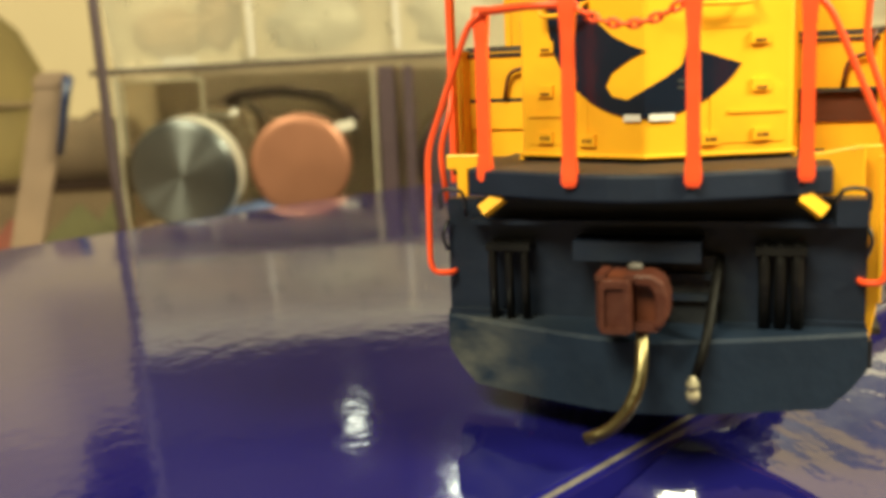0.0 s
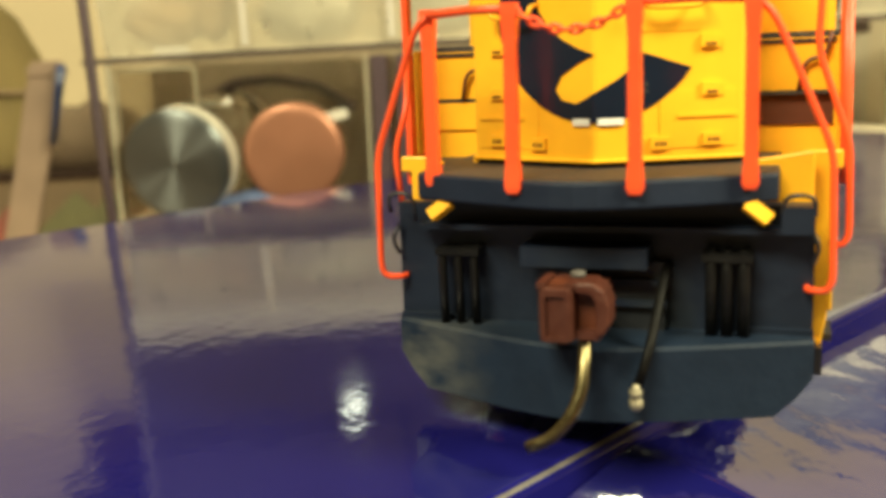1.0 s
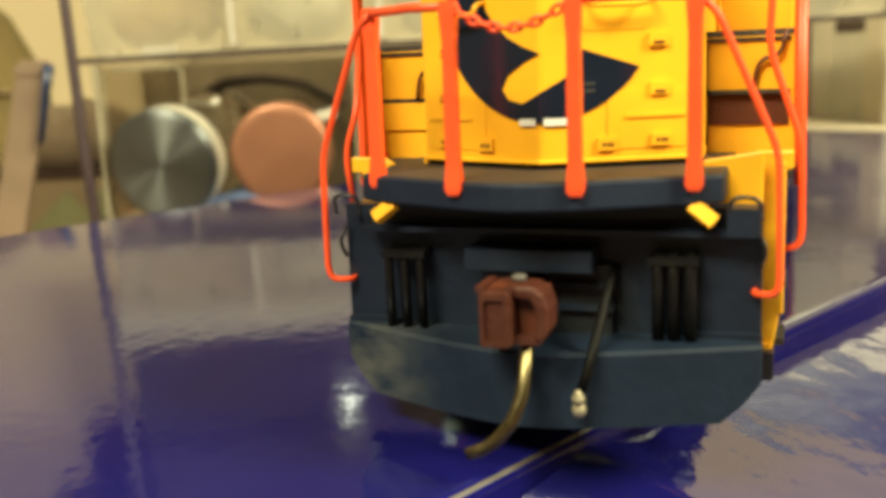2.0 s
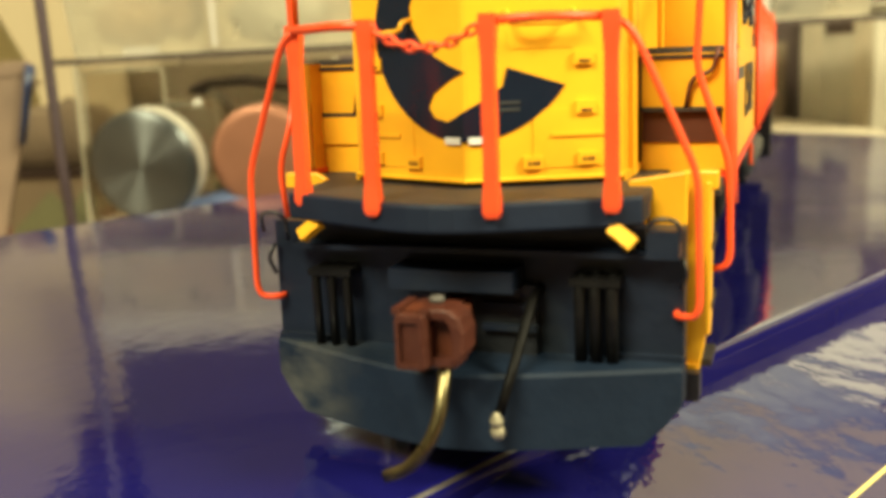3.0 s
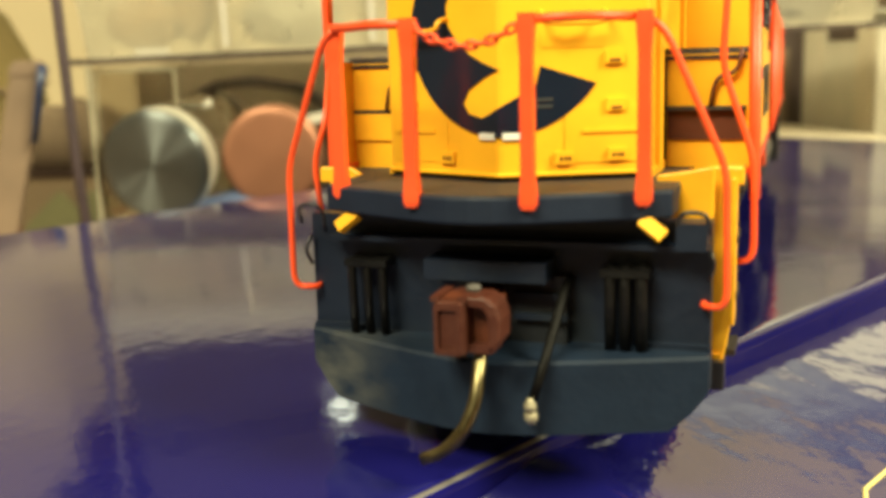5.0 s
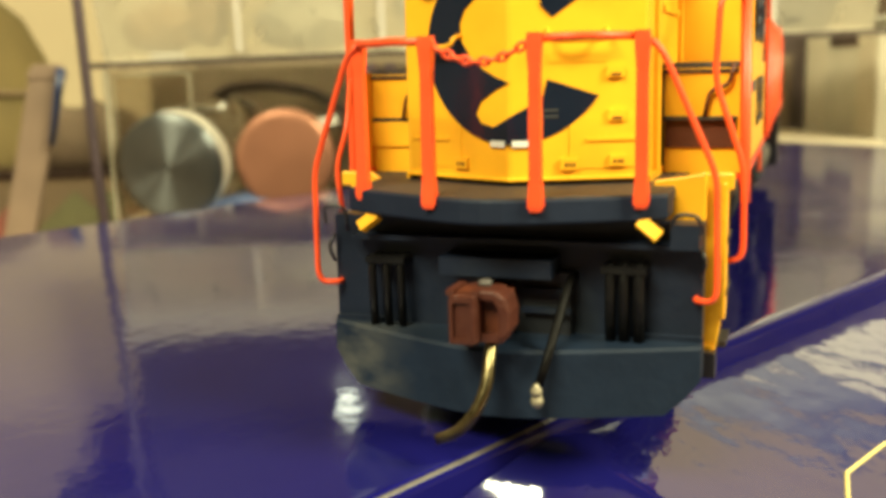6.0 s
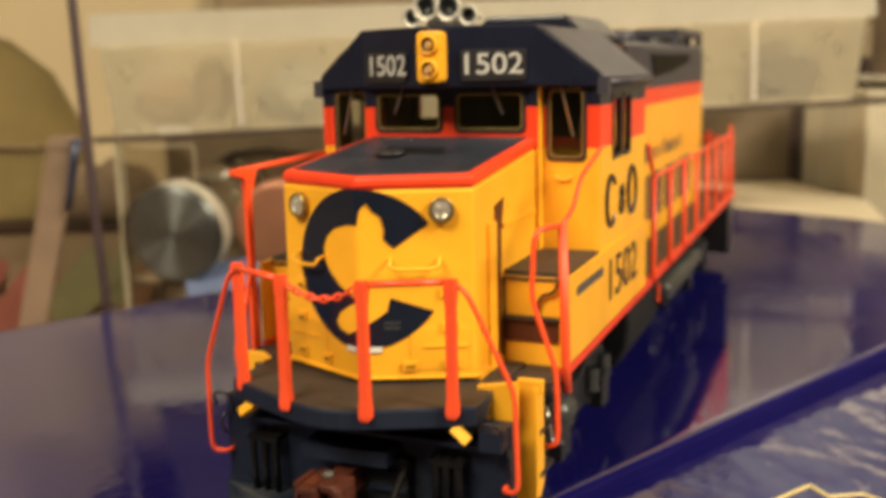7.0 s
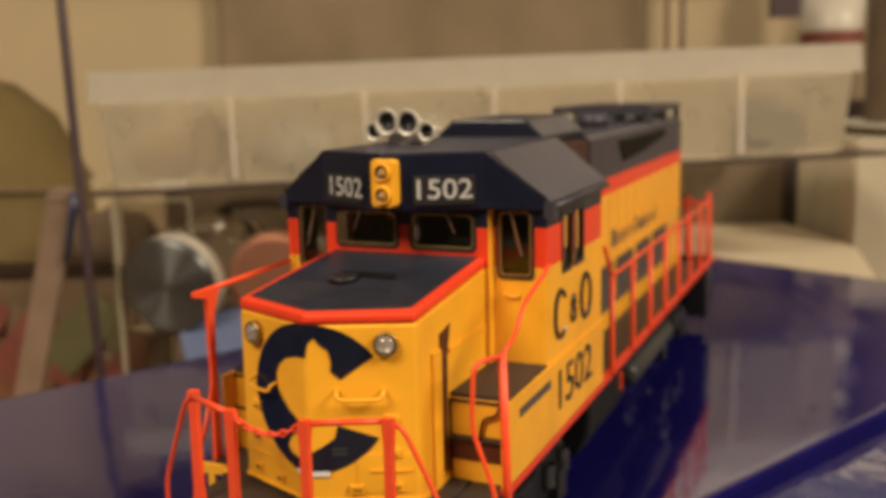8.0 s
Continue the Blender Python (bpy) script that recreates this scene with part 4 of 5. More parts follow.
for s in (-1, 1):
    part("step_rail", tube(smooth_path([(s * 11.5, 4.3, RT), (s * 12.7, 4.6, 30.0), (s * 16.7, 5.8, 20.6), (s * 16.9, 6.0, 10.9), (s * 15.3, 6.5, 10.8), (s * 15.2, 7.5, 10.8)]), 0.25, 10), RAIL, loco, "orange bent step handrail", True)
    if s > 0:
        part("inner_step_rail", tube(smooth_path([(17.7, 17.6, 34.4), (16.0, 14.2, 34.3), (15.7, 14.2, 27.5), (18.15, 14.4, 20.4), (18.3, 14.4, 12.8), (16.9, 14.4, 12.5)]), 0.27, 10), RAIL, loco, "orange bent step handrail", True)
        part("corner_post", tube([(18.1, 18.6, 16.9), (18.0, 18.4, 20), (17.8, 17.8, 34.5)], 0.48, 10), RAIL, loco, "orange corner post", True)
        part("cab_rail", tube(smooth_path([(17.8, 17.8, 34.3), (17.8, 22.0, 35.6), (17.9, 24.5, 38.4), (17.9, 33.0, 40.6), (17.6, 35.0, 40.9)]), 0.26, 8), RAIL, loco, smooth=True)
    else:
        part("inner_step_rail", tube(smooth_path([(-17.9, 16.4, 28.0), (-17.0, 13.4, 23.8), (-18.1, 13.0, 20.2), (-17.6, 13.0, 15.7)]), 0.26, 10), RAIL, loco, "orange bent step handrail", True)
        part("corner_post", prism([(16.0, 17.0), (17.4, 17.0), (17.2, 30), (17.3, 36.5), (18.4, 39.0), (18.4, 39.6), (13.8, 39.6), (13.8, 38.9), (15.9, 38.4), (16.1, 36.0), (16.2, 30)], -18.2, -17.6, 0.12, axis="x"), RAIL, loco, "orange T-topped corner post")
        part("cab_rail", tube([(-17.9, 15.0, 39.3), (-17.9, 24.0, 39.5), (-17.7, 34.3, 39.8)], 0.34, 8), RAIL, loco, smooth=True)
    part("deck_rail", tube(smooth_path([(s * 18.0, 60.4, 39.0), (s * 18.0, 62.5, 36.5), (s * 18.0, 65.0, 34.0), (s * 17.3, 158, 33.5), (s * 17.1, 164, 33.6), (s * 17.0, 167, 35.2)]), 0.3, 8), RAIL, loco, "long orange side handrail", True)
    for k in range(8):
        y = 65.0 + k * 14.4
        part("deck_post", tube([(s * (18.1 - 0.0065 * (y - 65)), y, 18.9), (s * (18.1 - 0.0065 * (y - 65)), y, 20), (s * (18.0 - 0.0072 * (y - 65)), y, 34.0 - 0.005 * (y - 65))], 0.4, 8), RAIL, loco, "orange deck railing post", True)
    part("end_post", box(min(s * 16.6, s * 17.3), max(s * 16.6, s * 17.3), 166.4, 167.4, 18, 35.4, 0.15), RAIL, loco)
for x in (-11, -4, 4, 11):
    part("rear_post", box(x - 0.6, x + 0.6, 173, 174, 18, 33.5, 0.15), RAIL, loco)
part("rear_rail_bar", box(-16.9, 16.9, 173.2, 173.8, 31.5, 32.3, 0.1), RAIL, loco)
part("rear_platform", box(-16, 16, 164, 174, 16.2, Z_DECK, 0.2), NAVY, loco)
part("rear_pilot", box(-15.5, 15.5, 172.5, 174, 4, 16.2, 0.2), NAVY, loco)
part("rear_lift_tab", box(15.2, 17.0, 171.8, 173.4, 9.5, 12.5, 0.3), YELLOW, loco)

# trucks, tank and pipes
for y0 in (26.0, 122.0):
    truck = part("truck", box(-7.0, 7.0, y0 + 2, y0 + 30, 5.5, 11.0, 0.4), BLACK, loco, "black plastic truck")
    for s in (-1, 1):
        side = prism([(y0, 9.5), (y0 + 1.5, 11.5), (y0 + 9, 11.8), (y0 + 12, 10.2), (y0 + 20, 10.2), (y0 + 23, 11.8), (y0 + 31, 11.5), (y0 + 32.5, 9.5), (y0 + 31, 5.5), (y0 + 26.5, 3.6), (y0 + 22, 5.4), (y0 + 10.5, 5.4), (y0 + 6, 3.6), (y0 + 1.5, 5.5)], min(s * 11.0, s * 12.6), max(s * 11.0, s * 12.6), 0.3, axis="x")
        fr = part("side_frame", side, TRUCK, truck, "dark grey cast side frame")
        for yy in (y0 + 6.2, y0 + 26.3):
            part("journal_box", box(min(s * 12.4, s * 14.2), max(s * 12.4, s * 14.2), yy - 2.0, yy + 2.0, 4.2, 8.6, 0.5), TRUCK, fr)
            for dy in (-3.4, 3.4):
                part("spring", turn(lathe([(1.0, 0), (1.2, 0.4), (0.9, 0.9), (1.2, 1.4), (0.9, 1.9), (1.2, 2.4), (0.9, 2.9), (1.1, 3.4)], 12), Matrix.Translation((s * 13.0, yy + dy, 7.0))), PIPE, fr, smooth=True)
        part("brake_cylinder", turn(lathe([(0, 0), (1.7, 0), (1.7, 4.4), (1.2, 4.8), (0.5, 4.9), (0.5, 6.2), (0, 6.2)], 16), Matrix.Translation((s * 14.0, y0 + 1.5, 10.6)) @ Matrix.Rotation(radians(-90), 4, "X")), PIPE, fr, "grey brake cylinder", True)
        part("brake_rod", tube(smooth_path([(s * 14.2, y0 - 2.0, 13.2), (s * 15.0, y0 - 2.4, 9.4), (s * 14.6, y0 + 3.0, 7.2)]), 0.25, 6), SILVER, fr, "thin metal brake rod", True)
        for yy in (y0 + 6.2, y0 + 26.3):
            part("wheel", turn(lathe([(0, -1.3), (2.2, -1.3), (2.6, -0.5), (4.6, -0.4), (5.0, -1.2), (5.6, -1.2), (5.75, 1.0), (6.3, 1.2), (6.3, 1.7), (0, 1.7)], 28), Matrix.Translation((s * 8.3, yy, 5.65)) @ Matrix.Rotation(radians(-90 * s), 4, "Y")), TRUCK, truck, "dark metal flanged wheel", True)
tank = part("fuel_tank", prism([(-13.0, 17.6), (13.0, 17.6), (14.4, 14.6), (14.6, 11.6), (14.2, 8.4), (12.6, 5.2), (10.5, 4.2), (-10.5, 4.2), (-12.6, 5.2), (-14.2, 8.4), (-14.6, 11.6), (-14.4, 14.6)], 66, 92, 0.6, axis="y"), TANK, loco, "black fuel tank")
for s in (-1, 1):
    part("air_tank", turn(lathe([(0, 0), (1.4, 0.15), (2.0, 0.8), (2.0, 34), (1.4, 34.7), (0, 34.8)], 18), Matrix.Translation((s * 15.2, 87, 12.2)) @ Matrix.Rotation(radians(-90), 4, "X")), PIPE, tank, "long grey air tank", True)
    part("tank_valve", tube([(s * 17.0, 75.2, 16.4), (s * 17.0, 75.2, 13.6)], 0.3, 8), RAIL, tank)

# ---- the glossy blue box under the locomotive ----
U, V = Vector((0.425, 0.905, 0)), Vector((0.905, -0.425, 0))
BOX_AT = Matrix(((V.x, U.x, 0, 0), (V.y, U.y, 0, 0), (0, 0, 1, 0), (0, 0, 0, 1)))
BENCH = -60.0
fall = lambda u: 0.22 + 0.0028 * min(max(50 - u, 0), 60)


def crease(v, u):
    """Bends the lower panel steeply down in front of the locomotive, shaped to fit its reflections in view."""
    k = max(9.5 + 0.2 * min(max(v, 0), 8) - u, 0)
    w = min(max((v + 1) / 5, 0), 1)
    return -1.1 * min(math.sqrt(k * k + 0.8) - 0.894, 13) * (0.2 + 0.8 * w * w * (3 - 2 * w))


blue = thing("presentation_box", "glossy blue cardboard box with a raised lid", "box", at=BOX_AT)


def slab(x0, x1, y0, y1, z0, z1, r, nx, ny, sag, bulge=False, slope=False):
    """A board with rounded edges whose top is very slightly uneven."""
    bm = bmesh.new()

    def view_bend(v, u):
        """Bends the boards to fit the reflections in the camera's view: the lid away from its free edge, down at the
        front, up at the far corner.
        """
        wx, wy = V.x * v + U.x * u, V.y * v + U.y * u
        front = 0.0617 * min(0, max(wy, -26) - 20)
        dy = min(max(wy, 20), 245) - 115
        crown = (95 * 95 - dy * dy) / 3080
        if not bulge:
            return -0.018 * min(max(u, 0), 150) + crease(v, u)
        k = min(1.0, max(0.0, (-12 - wx) / 12))
        side = min(1.0, max(0.0, (wx + 28) / 30))
        p, q = max(wy - 128, 0), max(wy - 212, 0)
        lift = 0.034 * (math.sqrt(p * p + 100) - 10) - 0.024 * (math.sqrt(q * q + 64) - 8)
        return front + k * k * (3 - 2 * k) * crown + side * side * (3 - 2 * side) * lift

    def top(i, j):
        v, u = x0 + (x1 - x0) * i / nx, y0 + (y1 - y0) * j / ny
        # Edges shift with the bend so that they look unmoved from the camera.
        if bulge:
            v += (1 - i / nx) * 5.2 * view_bend(x0, u) + (i / nx) * 0.8 * view_bend(x1, u)
        return (v, u, z1 - (fall(u) * v if slope else 0) + view_bend(v, u) + sag * noise.noise(Vector((v * 0.04 + 5, u * 0.035, z0))))

    g = [[bm.verts.new(top(i, j)) for j in range(ny + 1)] for i in range(nx + 1)]
    for i in range(nx):
        for j in range(ny):
            bm.faces.new((g[i][j], g[i + 1][j], g[i + 1][j + 1], g[i][j + 1]))
    rim = [g[i][0] for i in range(nx + 1)] + [g[nx][j] for j in range(1, ny + 1)] + [g[i][ny] for i in range(nx - 1, -1, -1)] + [g[0][j] for j in range(ny - 1, 0, -1)]
    low = [bm.verts.new((v.co.x, v.co.y, z0)) for v in rim]
    n = len(rim)
    for k in range(n):
        bm.faces.new((rim[k], rim[(k + 1) % n], low[(k + 1) % n], low[k]))
    bm.faces.new(low[::-1])
    bmesh.ops.recalc_face_normals(bm, faces=bm.faces)
    es = [e for e in bm.edges if len(e.link_faces) == 2 and e.calc_face_angle(0) > radians(60)]
    bmesh.ops.bevel(bm, geom=es, offset=r, segments=5, affect="EDGES", profile=0.5, clamp_overlap=True)
    return bm


lid = part("lid", slab(-135, -0.2, -120, 239, -40, 0, 1.1, 60, 140, 0.03, True), [BOARD, BOARD_EDGE, TANEDGE], blue, smooth=True)
# Tan only on the front stretch of the free edge's bevel.
for face in lid.data.polygons:
    face.material_index = 0 if face.normal.z > 0.88 else 2 if face.center.y < 0.0165 and face.center.x > -0.05 and 0.45 < face.normal.z < 0.8 else 1
part("base", slab(-0.9, 130, -120, 236, BENCH, -2.3, 0.8, 60, 900, 0.12, slope=True), BOARD_LOW, blue, "lower blue panel with yellow print", True)
part("core", box(-110, -1.2, -119, 238, BENCH, -39), BOARD, blue)


def base_top(v, u):
    """The height of the lower panel, sloped away from the lid to fit its reflections."""
    return -2.3 - fall(u) * v - 0.018 * min(max(u, 0), 150) + crease(v, u)


def printed_line(corners):
    pts = []
    for (v0, u0), (v1, u1) in zip(corners, corners[1:] + corners[:1]):
        for k in range(4):
            v, u = v0 + (v1 - v0) * k / 4, u0 + (u1 - u0) * k / 4
            pts.append((v, u, base_top(v, u) + 0.06))
    return tube(pts, 0.2, 6, closed=True)


for corners in ([(21.0, 21.7), (18.0, 26.1), (16.4, 29.6), (16.4, 38.0), (19.2, 43.7), (27.2, 47.3), (31.3, 43.7), (31.2, 32.8), (26.9, 24.3)],
                [(16.2, 48.9), (12.8, 53.4), (11.3, 57.9), (12.2, 69.8), (15.1, 69.6), (17.2, 74.6), (23.7, 77.3), (28.7, 72.1), (29.0, 60.2), (23.5, 51.2)]):
    part("printed_outline", printed_line(corners), PRINT, blue, "thin yellow printed outline")
for v, u in ((20.6, 27.5), (23.0, 30.2), (25.5, 29.7), (18.6, 60.0), (21.3, 62.2), (24.1, 61.4)):
    z = base_top(v, u)
    part("printed_bar", box(v - 0.9, v + 0.9, u - 1.6, u + 1.6, z - 0.1, z + 0.14), PRINT, blue, "illegible yellow print")

# ---- bench and room ----
ROOM = Matrix(((E1.x, E2.x, 0, TUB.x * MM), (E1.y, E2.y, 0, TUB.y * MM), (0, 0, 1, 0), (0, 0, 0, 1)))


def at_back(a, b, z, rz=0.0, rx=0.0, ry=0.0):
    return ROOM @ place(a, b, z, rz, rx, ry)


# the tub and the plate under it stand a little askew and rise to one end
T1, T2 = Vector((0.8636, 0.5042, 0)), Vector((-0.5042, 0.8636, 0))
TUB_AT = Matrix(((T1.x, T2.x, 0, TUB.x * MM), (T1.y, T2.y, 0, TUB.y * MM), (0, 0, 1, -1.2 * MM), (0, 0, 0, 1))) @ pose(0, 0, 0, 0, -1.16, 0)


tagged(part("workbench", box(-700, 900, -460, 250, BENCH - 30, BENCH, 2), TABLE, at=ROOM), "worn brown wooden workbench top", "workbench")
for a in (-660, 830):
    tagged(part("bench_leg", box(a, a + 60, -420, -360, -800, BENCH - 30, 2), TABLE, at=ROOM), "square wooden bench leg", "bench leg", "bench legs")
    tagged(part("bench_leg", box(a, a + 60, 150, 210, -800, BENCH - 30, 2), TABLE, at=ROOM), "square wooden bench leg", "bench leg", "bench legs")
for name, bm, mat, label in (
        ("wall_back", box(-1500, 1700, 262, 300, -800, 1500), WALLPAINT, "cream painted wall"),
        ("wall_left", box(-1540, -1500, -1900, 300, -800, 1500), WALLDIM, "unseen tan wall, kept dark to cut bounced light"),
        ("wall_right", box(1700, 1740, -1900, 300, -800, 1500), WALLDIM, "unseen tan wall, kept dark to cut bounced light"),
        ("wall_front", box(-1540, 1740, -1940, -1900, -800, 1500), WALLDIM, "unseen tan wall, kept dark to cut bounced light"),
        ("floor", box(-1540, 1740, -1940, 300, -840, -800), FLOORM, "brown floor"),
        ("ceiling", box(-1540, 1740, -1940, 300, 1500, 1540), CEIL, "pale ceiling")):
    tagged(part(name, bm, mat, at=ROOM), label, name.split("_")[0], kind="structure")

# ---- storage behind the box ----
# translucent organiser tub
tub = thing("storage_tub", "long frosted plastic organiser tub with a lipped lid", "storage box", at=TUB_AT)


def tub_wall(a0, a1, b0, b1, z0, z1, inset, t):
    """A tapered open box with walls of thickness t, closed at z0 and open at z1."""
    bm = bmesh.new()
    rings = []
    for z, d in ((z0, inset), (z1, 0.0)):
        rings.append([bm.verts.new((a, b, z)) for a, b in ((a0 + d, b0 + d), (a1 - d, b0 + d), (a1 - d, b1 - d), (a0 + d, b1 - d))])
    for z, d in ((z1, t), (z0 + math.copysign(t, z1 - z0), inset + t)):
        rings.append([bm.verts.new((a, b, z)) for a, b in ((a0 + d, b0 + d), (a1 - d, b0 + d), (a1 - d, b1 - d), (a0 + d, b1 - d))])
    for p, q in zip(rings, rings[1:]):
        for k in range(4):
            bm.faces.new((p[k], p[(k + 1) % 4], q[(k + 1) % 4], q[k]))
    bm.faces.new(rings[0][::-1])
    bm.faces.new(rings[-1])
    return bevel(bm, 0.6, 2)


body = part("body", tub_wall(1.5, 244.5, 1.6, 119, 33.6, 64.4, 2.6, 1.0), TUBPLASTIC, tub)
part("lid", tub_wall(-0.5, 246.5, 0.0, 121, 69.0, 59.8, 0.4, 1.1), TUBLID, tub, "frosted lid with a deep lip")
for k in range(1, 6):
    a = 41.2 * k
    part("divider", box(a - 0.8, a + 0.8, 4.5, 115, 35.2, 62.2), TUBPLASTIC, body)
    part("front_rib", box(a - 0.9, a + 0.9, 2.6, 5.0, 34.5, 62.3, 0.4), TUBRIB, body)
part("foot_clip", box(17, 26, -0.8, 2.0, 33.3, 35.4, 0.4), TUBLID, tub)
part("foot_rim", box(6, 240, 4.8, 7.4, 33.4, 34.6, 0.4), TUBPLASTIC, tub)
random.seed(4)


def lump(name, a, b, z, size, mat, label, cat):
    bm = bmesh.new()
    bmesh.ops.create_icosphere(bm, subdivisions=3, radius=1)
    for v in bm.verts:
        k = 1 + 0.35 * noise.noise(v.co * 1.7 + Vector((a, b, z)))
        v.co = Vector((v.co.x * size[0], v.co.y * size[1], v.co.z * size[2])) * k
        v.co.y = max(v.co.y, 4.9 - b)
    return tagged(part(name, bm, mat, smooth=True, at=TUB_AT @ place(a, b, z)), label, cat)


for a, z, size, mat, label in ((218, 43.0, (14, 8.6, 9), BLACK, "dark crumpled bag of parts inside the tub"), (20, 42.0, (10, 5, 7), TAN, "tan bag of small parts inside the tub"),
                              (33, 46.0, (6, 4, 9), TAN, "tan bag of parts inside the tub"), (60, 43.0, (13, 6, 9), BAGGREY, "grey bag of small parts inside the tub"),
                              (100, 44.0, (12, 6, 9), BAGGREY, "grey bag of small parts inside the tub"), (133, 42.0, (9, 5, 7), BAGGREY, "grey bag of parts inside the tub"), (172, 41.5, (11, 5, 6.5), BAGGREY, "grey bag of small parts inside the tub")):
    lump("parts_bag", a, 10.5, z, size, mat, label, "parts bag")

# clear stacking shelf that carries the tub
shelf = thing("clear_shelf", "clear plastic stacking shelf carrying the tub", "shelf", at=ROOM)
IN_ROOM = ROOM.inverted() @ TUB_AT
part("top_plate", box(-2, 256, 0.5, 122, 31.9, 33.2, 0.4), CLEAR, shelf, at=IN_ROOM)
part("top_edge", box(-2, 256, -1.0, 0.4, 31.6, 33.2, 0.3), DARKLINE, shelf, "dark front edge", at=IN_ROOM)
for a, w, mat in ((4.0, 0.35, SMOKE), (72.8, 0.35, SMOKE), (76.4, 2.2, DARKROD), (82.4, 1.4, DARKROD)):
    part("upright", box(a - w, a + w, -2, 1, -59.5, 30.2, 0.4), mat, shelf, "upright edge of the shelf")
for a in (3.0, 79.0):
    part("side_panel", box(a - 0.3, a + 0.3, 1, 61.5, -59.5, 30.2), CLEAR, shelf)
for a0, a1, b, z in ((2, 148, 62, -59.5), (148.5, 255, 133.5, -59.5)):
    part("back_panel", box(a0, a1, b, b + 1.5, z, 30.0), SHELFBACK, shelf, "olive-tan back panel")
part("floor_plate", box(4.6, 148, 4, 61.8, -14.5, -12.6, 0.3), TAN, shelf)
part("inner_sheet", box(4.8, 26, 2.2, 3.0, -12, 28.6, 0.2), CLEAR, shelf)
part("sheet_rim", turn(frame_ring(rounded(4.6, 26.4, -12, 29.0, 1.2), rounded(5.1, 25.9, -11.4, 28.5, 1.0), 1.9, 2.4), Matrix.Identity(4)), SMOKE, shelf, "pale moulded rim of the clear sheet")

# cream tray standing at the end of the box
tray = [(150, 131), (150, -24), (220, -24), (231, -18), (238, -4), (245, 18), (252, 40), (258, 60), (259.5, 72), (258, 95), (255.5, 131)]
ct = thing("cream_tray", "cream plastic tray with a rounded corner behind the box", "tray", at=ROOM)
part("body", prism([(198 + (a - 198) * 0.985, 54 + (b - 54) * 0.985) for a, b in tray], -59.9, -2.6, 1.0), CREAM, ct)
part("top", prism(tray, -2.5, -1.4, 0.4), CREAM, ct)

# frosted bin with a handle slot standing beside the tray, a plate on it
fb = thing("frosted_bin", "grey frosted plastic bin with a dark handle slot", "storage bin", at=ROOM)
part("body", box(261.5, 330, 72, 134, BENCH, 38.5, 1.5), FROST, fb)
part("corner_post", box(260.4, 263, 74, 86, BENCH, 38.2, 0.8), FROSTPOST, fb, "pale corner post")
part("handle_slot", box(261.0, 262.5, 88, 111, 32.4, 36.4, 0.5), DARKLINE, fb, "dark handle slot")
for b in (117, 126):
    part("rib", box(260.9, 262.0, b, b + 2.2, BENCH, 36, 0.4), FROSTPOST, fb)
bowl = thing("white_plate", "white plate with a raised rim and something green on it", "plate", at=at_back(306, 104, 38.6))
part("plate_body", lathe([(0, 0), (22, 0), (30, 1.2), (36, 3.4), (36.4, 4.6), (35.2, 5.0), (29, 2.6), (22, 1.4), (0, 1.4)], 48), JARWHITE, bowl, smooth=True)
part("filling", lathe([(0, 9), (9, 8.2), (18, 5.6), (25, 2.4), (20, 1.6), (0, 1.5)], 32), LEAFGREEN, bowl, "green heap", True)


# jars lying on the shelf floor, lids forward
def jar(name, label, a, b, z, r, face, rim, tilt):
    j = thing(name, label, "jar", "jars on the clear shelf", at=at_back(a, b, z, rz=tilt[0], rx=-90 + tilt[1]))
    part("lid", lathe([(0, 0.0), (r * 0.4, 0.02), (r * 0.8, 0.1), (r * 0.93, 0.25), (r * 0.985, 0.6), (r, 1.2), (r, 3.0), (r * 0.97, 3.4), (0, 3.4)], 48), face, j, smooth=True)
    part("rim", lathe([(r * 0.9, 3.0), (r * 0.99, 3.1), (r * 1.0, 4.0), (r * 1.0, 8.6), (r * 0.94, 9.4), (r * 0.9, 9.4)], 48), rim, j, "pale rim behind the lid", True)
    part("glass", lathe([(r * 0.9, 8.2), (r * 0.96, 12), (r * 0.97, 44), (r * 0.8, 48), (0, 48)], 40), CLEAR, j, "clear jar body", True)
    return j


jar("paint_jar", "jar with a grey-green metal lid lying on its side", 20.5, -8.0, 3.2, 14.9, JARGREY, JARRIM, (-14, 7))
jar("paint_jar", "jar with a copper-orange lid lying on its side", 51.5, -3.0, 4.3, 13.8, COPPER, COPPER, (-5, 2))
jar("paint_jar", "dark jar lying deeper on the clear shelf", 100.0, 8.0, 3.0, 14.6, DARKROD, DARKROD, (0, 0))
tagged(part("cable", tube(smooth_path([(14, 30, 13.0), (22, 30, 17.5), (33, 29, 23.6), (45, 29, 24.4), (58, 30, 22.0), (69, 30, 15)]), 1.5, 10), DARKLINE, smooth=True, at=ROOM), "dark cable looped over the jars", "cable")
tagged(part("brush_handle", tube([(24, 14, 12), (34, 12, 19.5)], 1.5, 12, r_end=1.0), JARWHITE, smooth=True, at=ROOM), "pale brush handle leaning on a jar", "brush")
tagged(part("blue_card", turn(box(-13, 13, -9, 9, -0.4, 0.4, 0.2), Matrix.Translation((37, -7, -12)) @ Matrix.Rotation(radians(40), 4, "X") @ Matrix.Rotation(radians(18), 4, "Z")), PALEBLUE, at=ROOM), "pale blue card under the jars", "card")

tagged(part("pale_clip", turn(box(-3.2, 3.2, -1.5, 1.5, -1.3, 1.3, 0.8), Matrix.Translation((64, 3, 14.2)) @ Matrix.Rotation(radians(-12), 4, "Y")), JARWHITE, at=ROOM), "small pale clip resting on a copper-lidded jar", "clip")

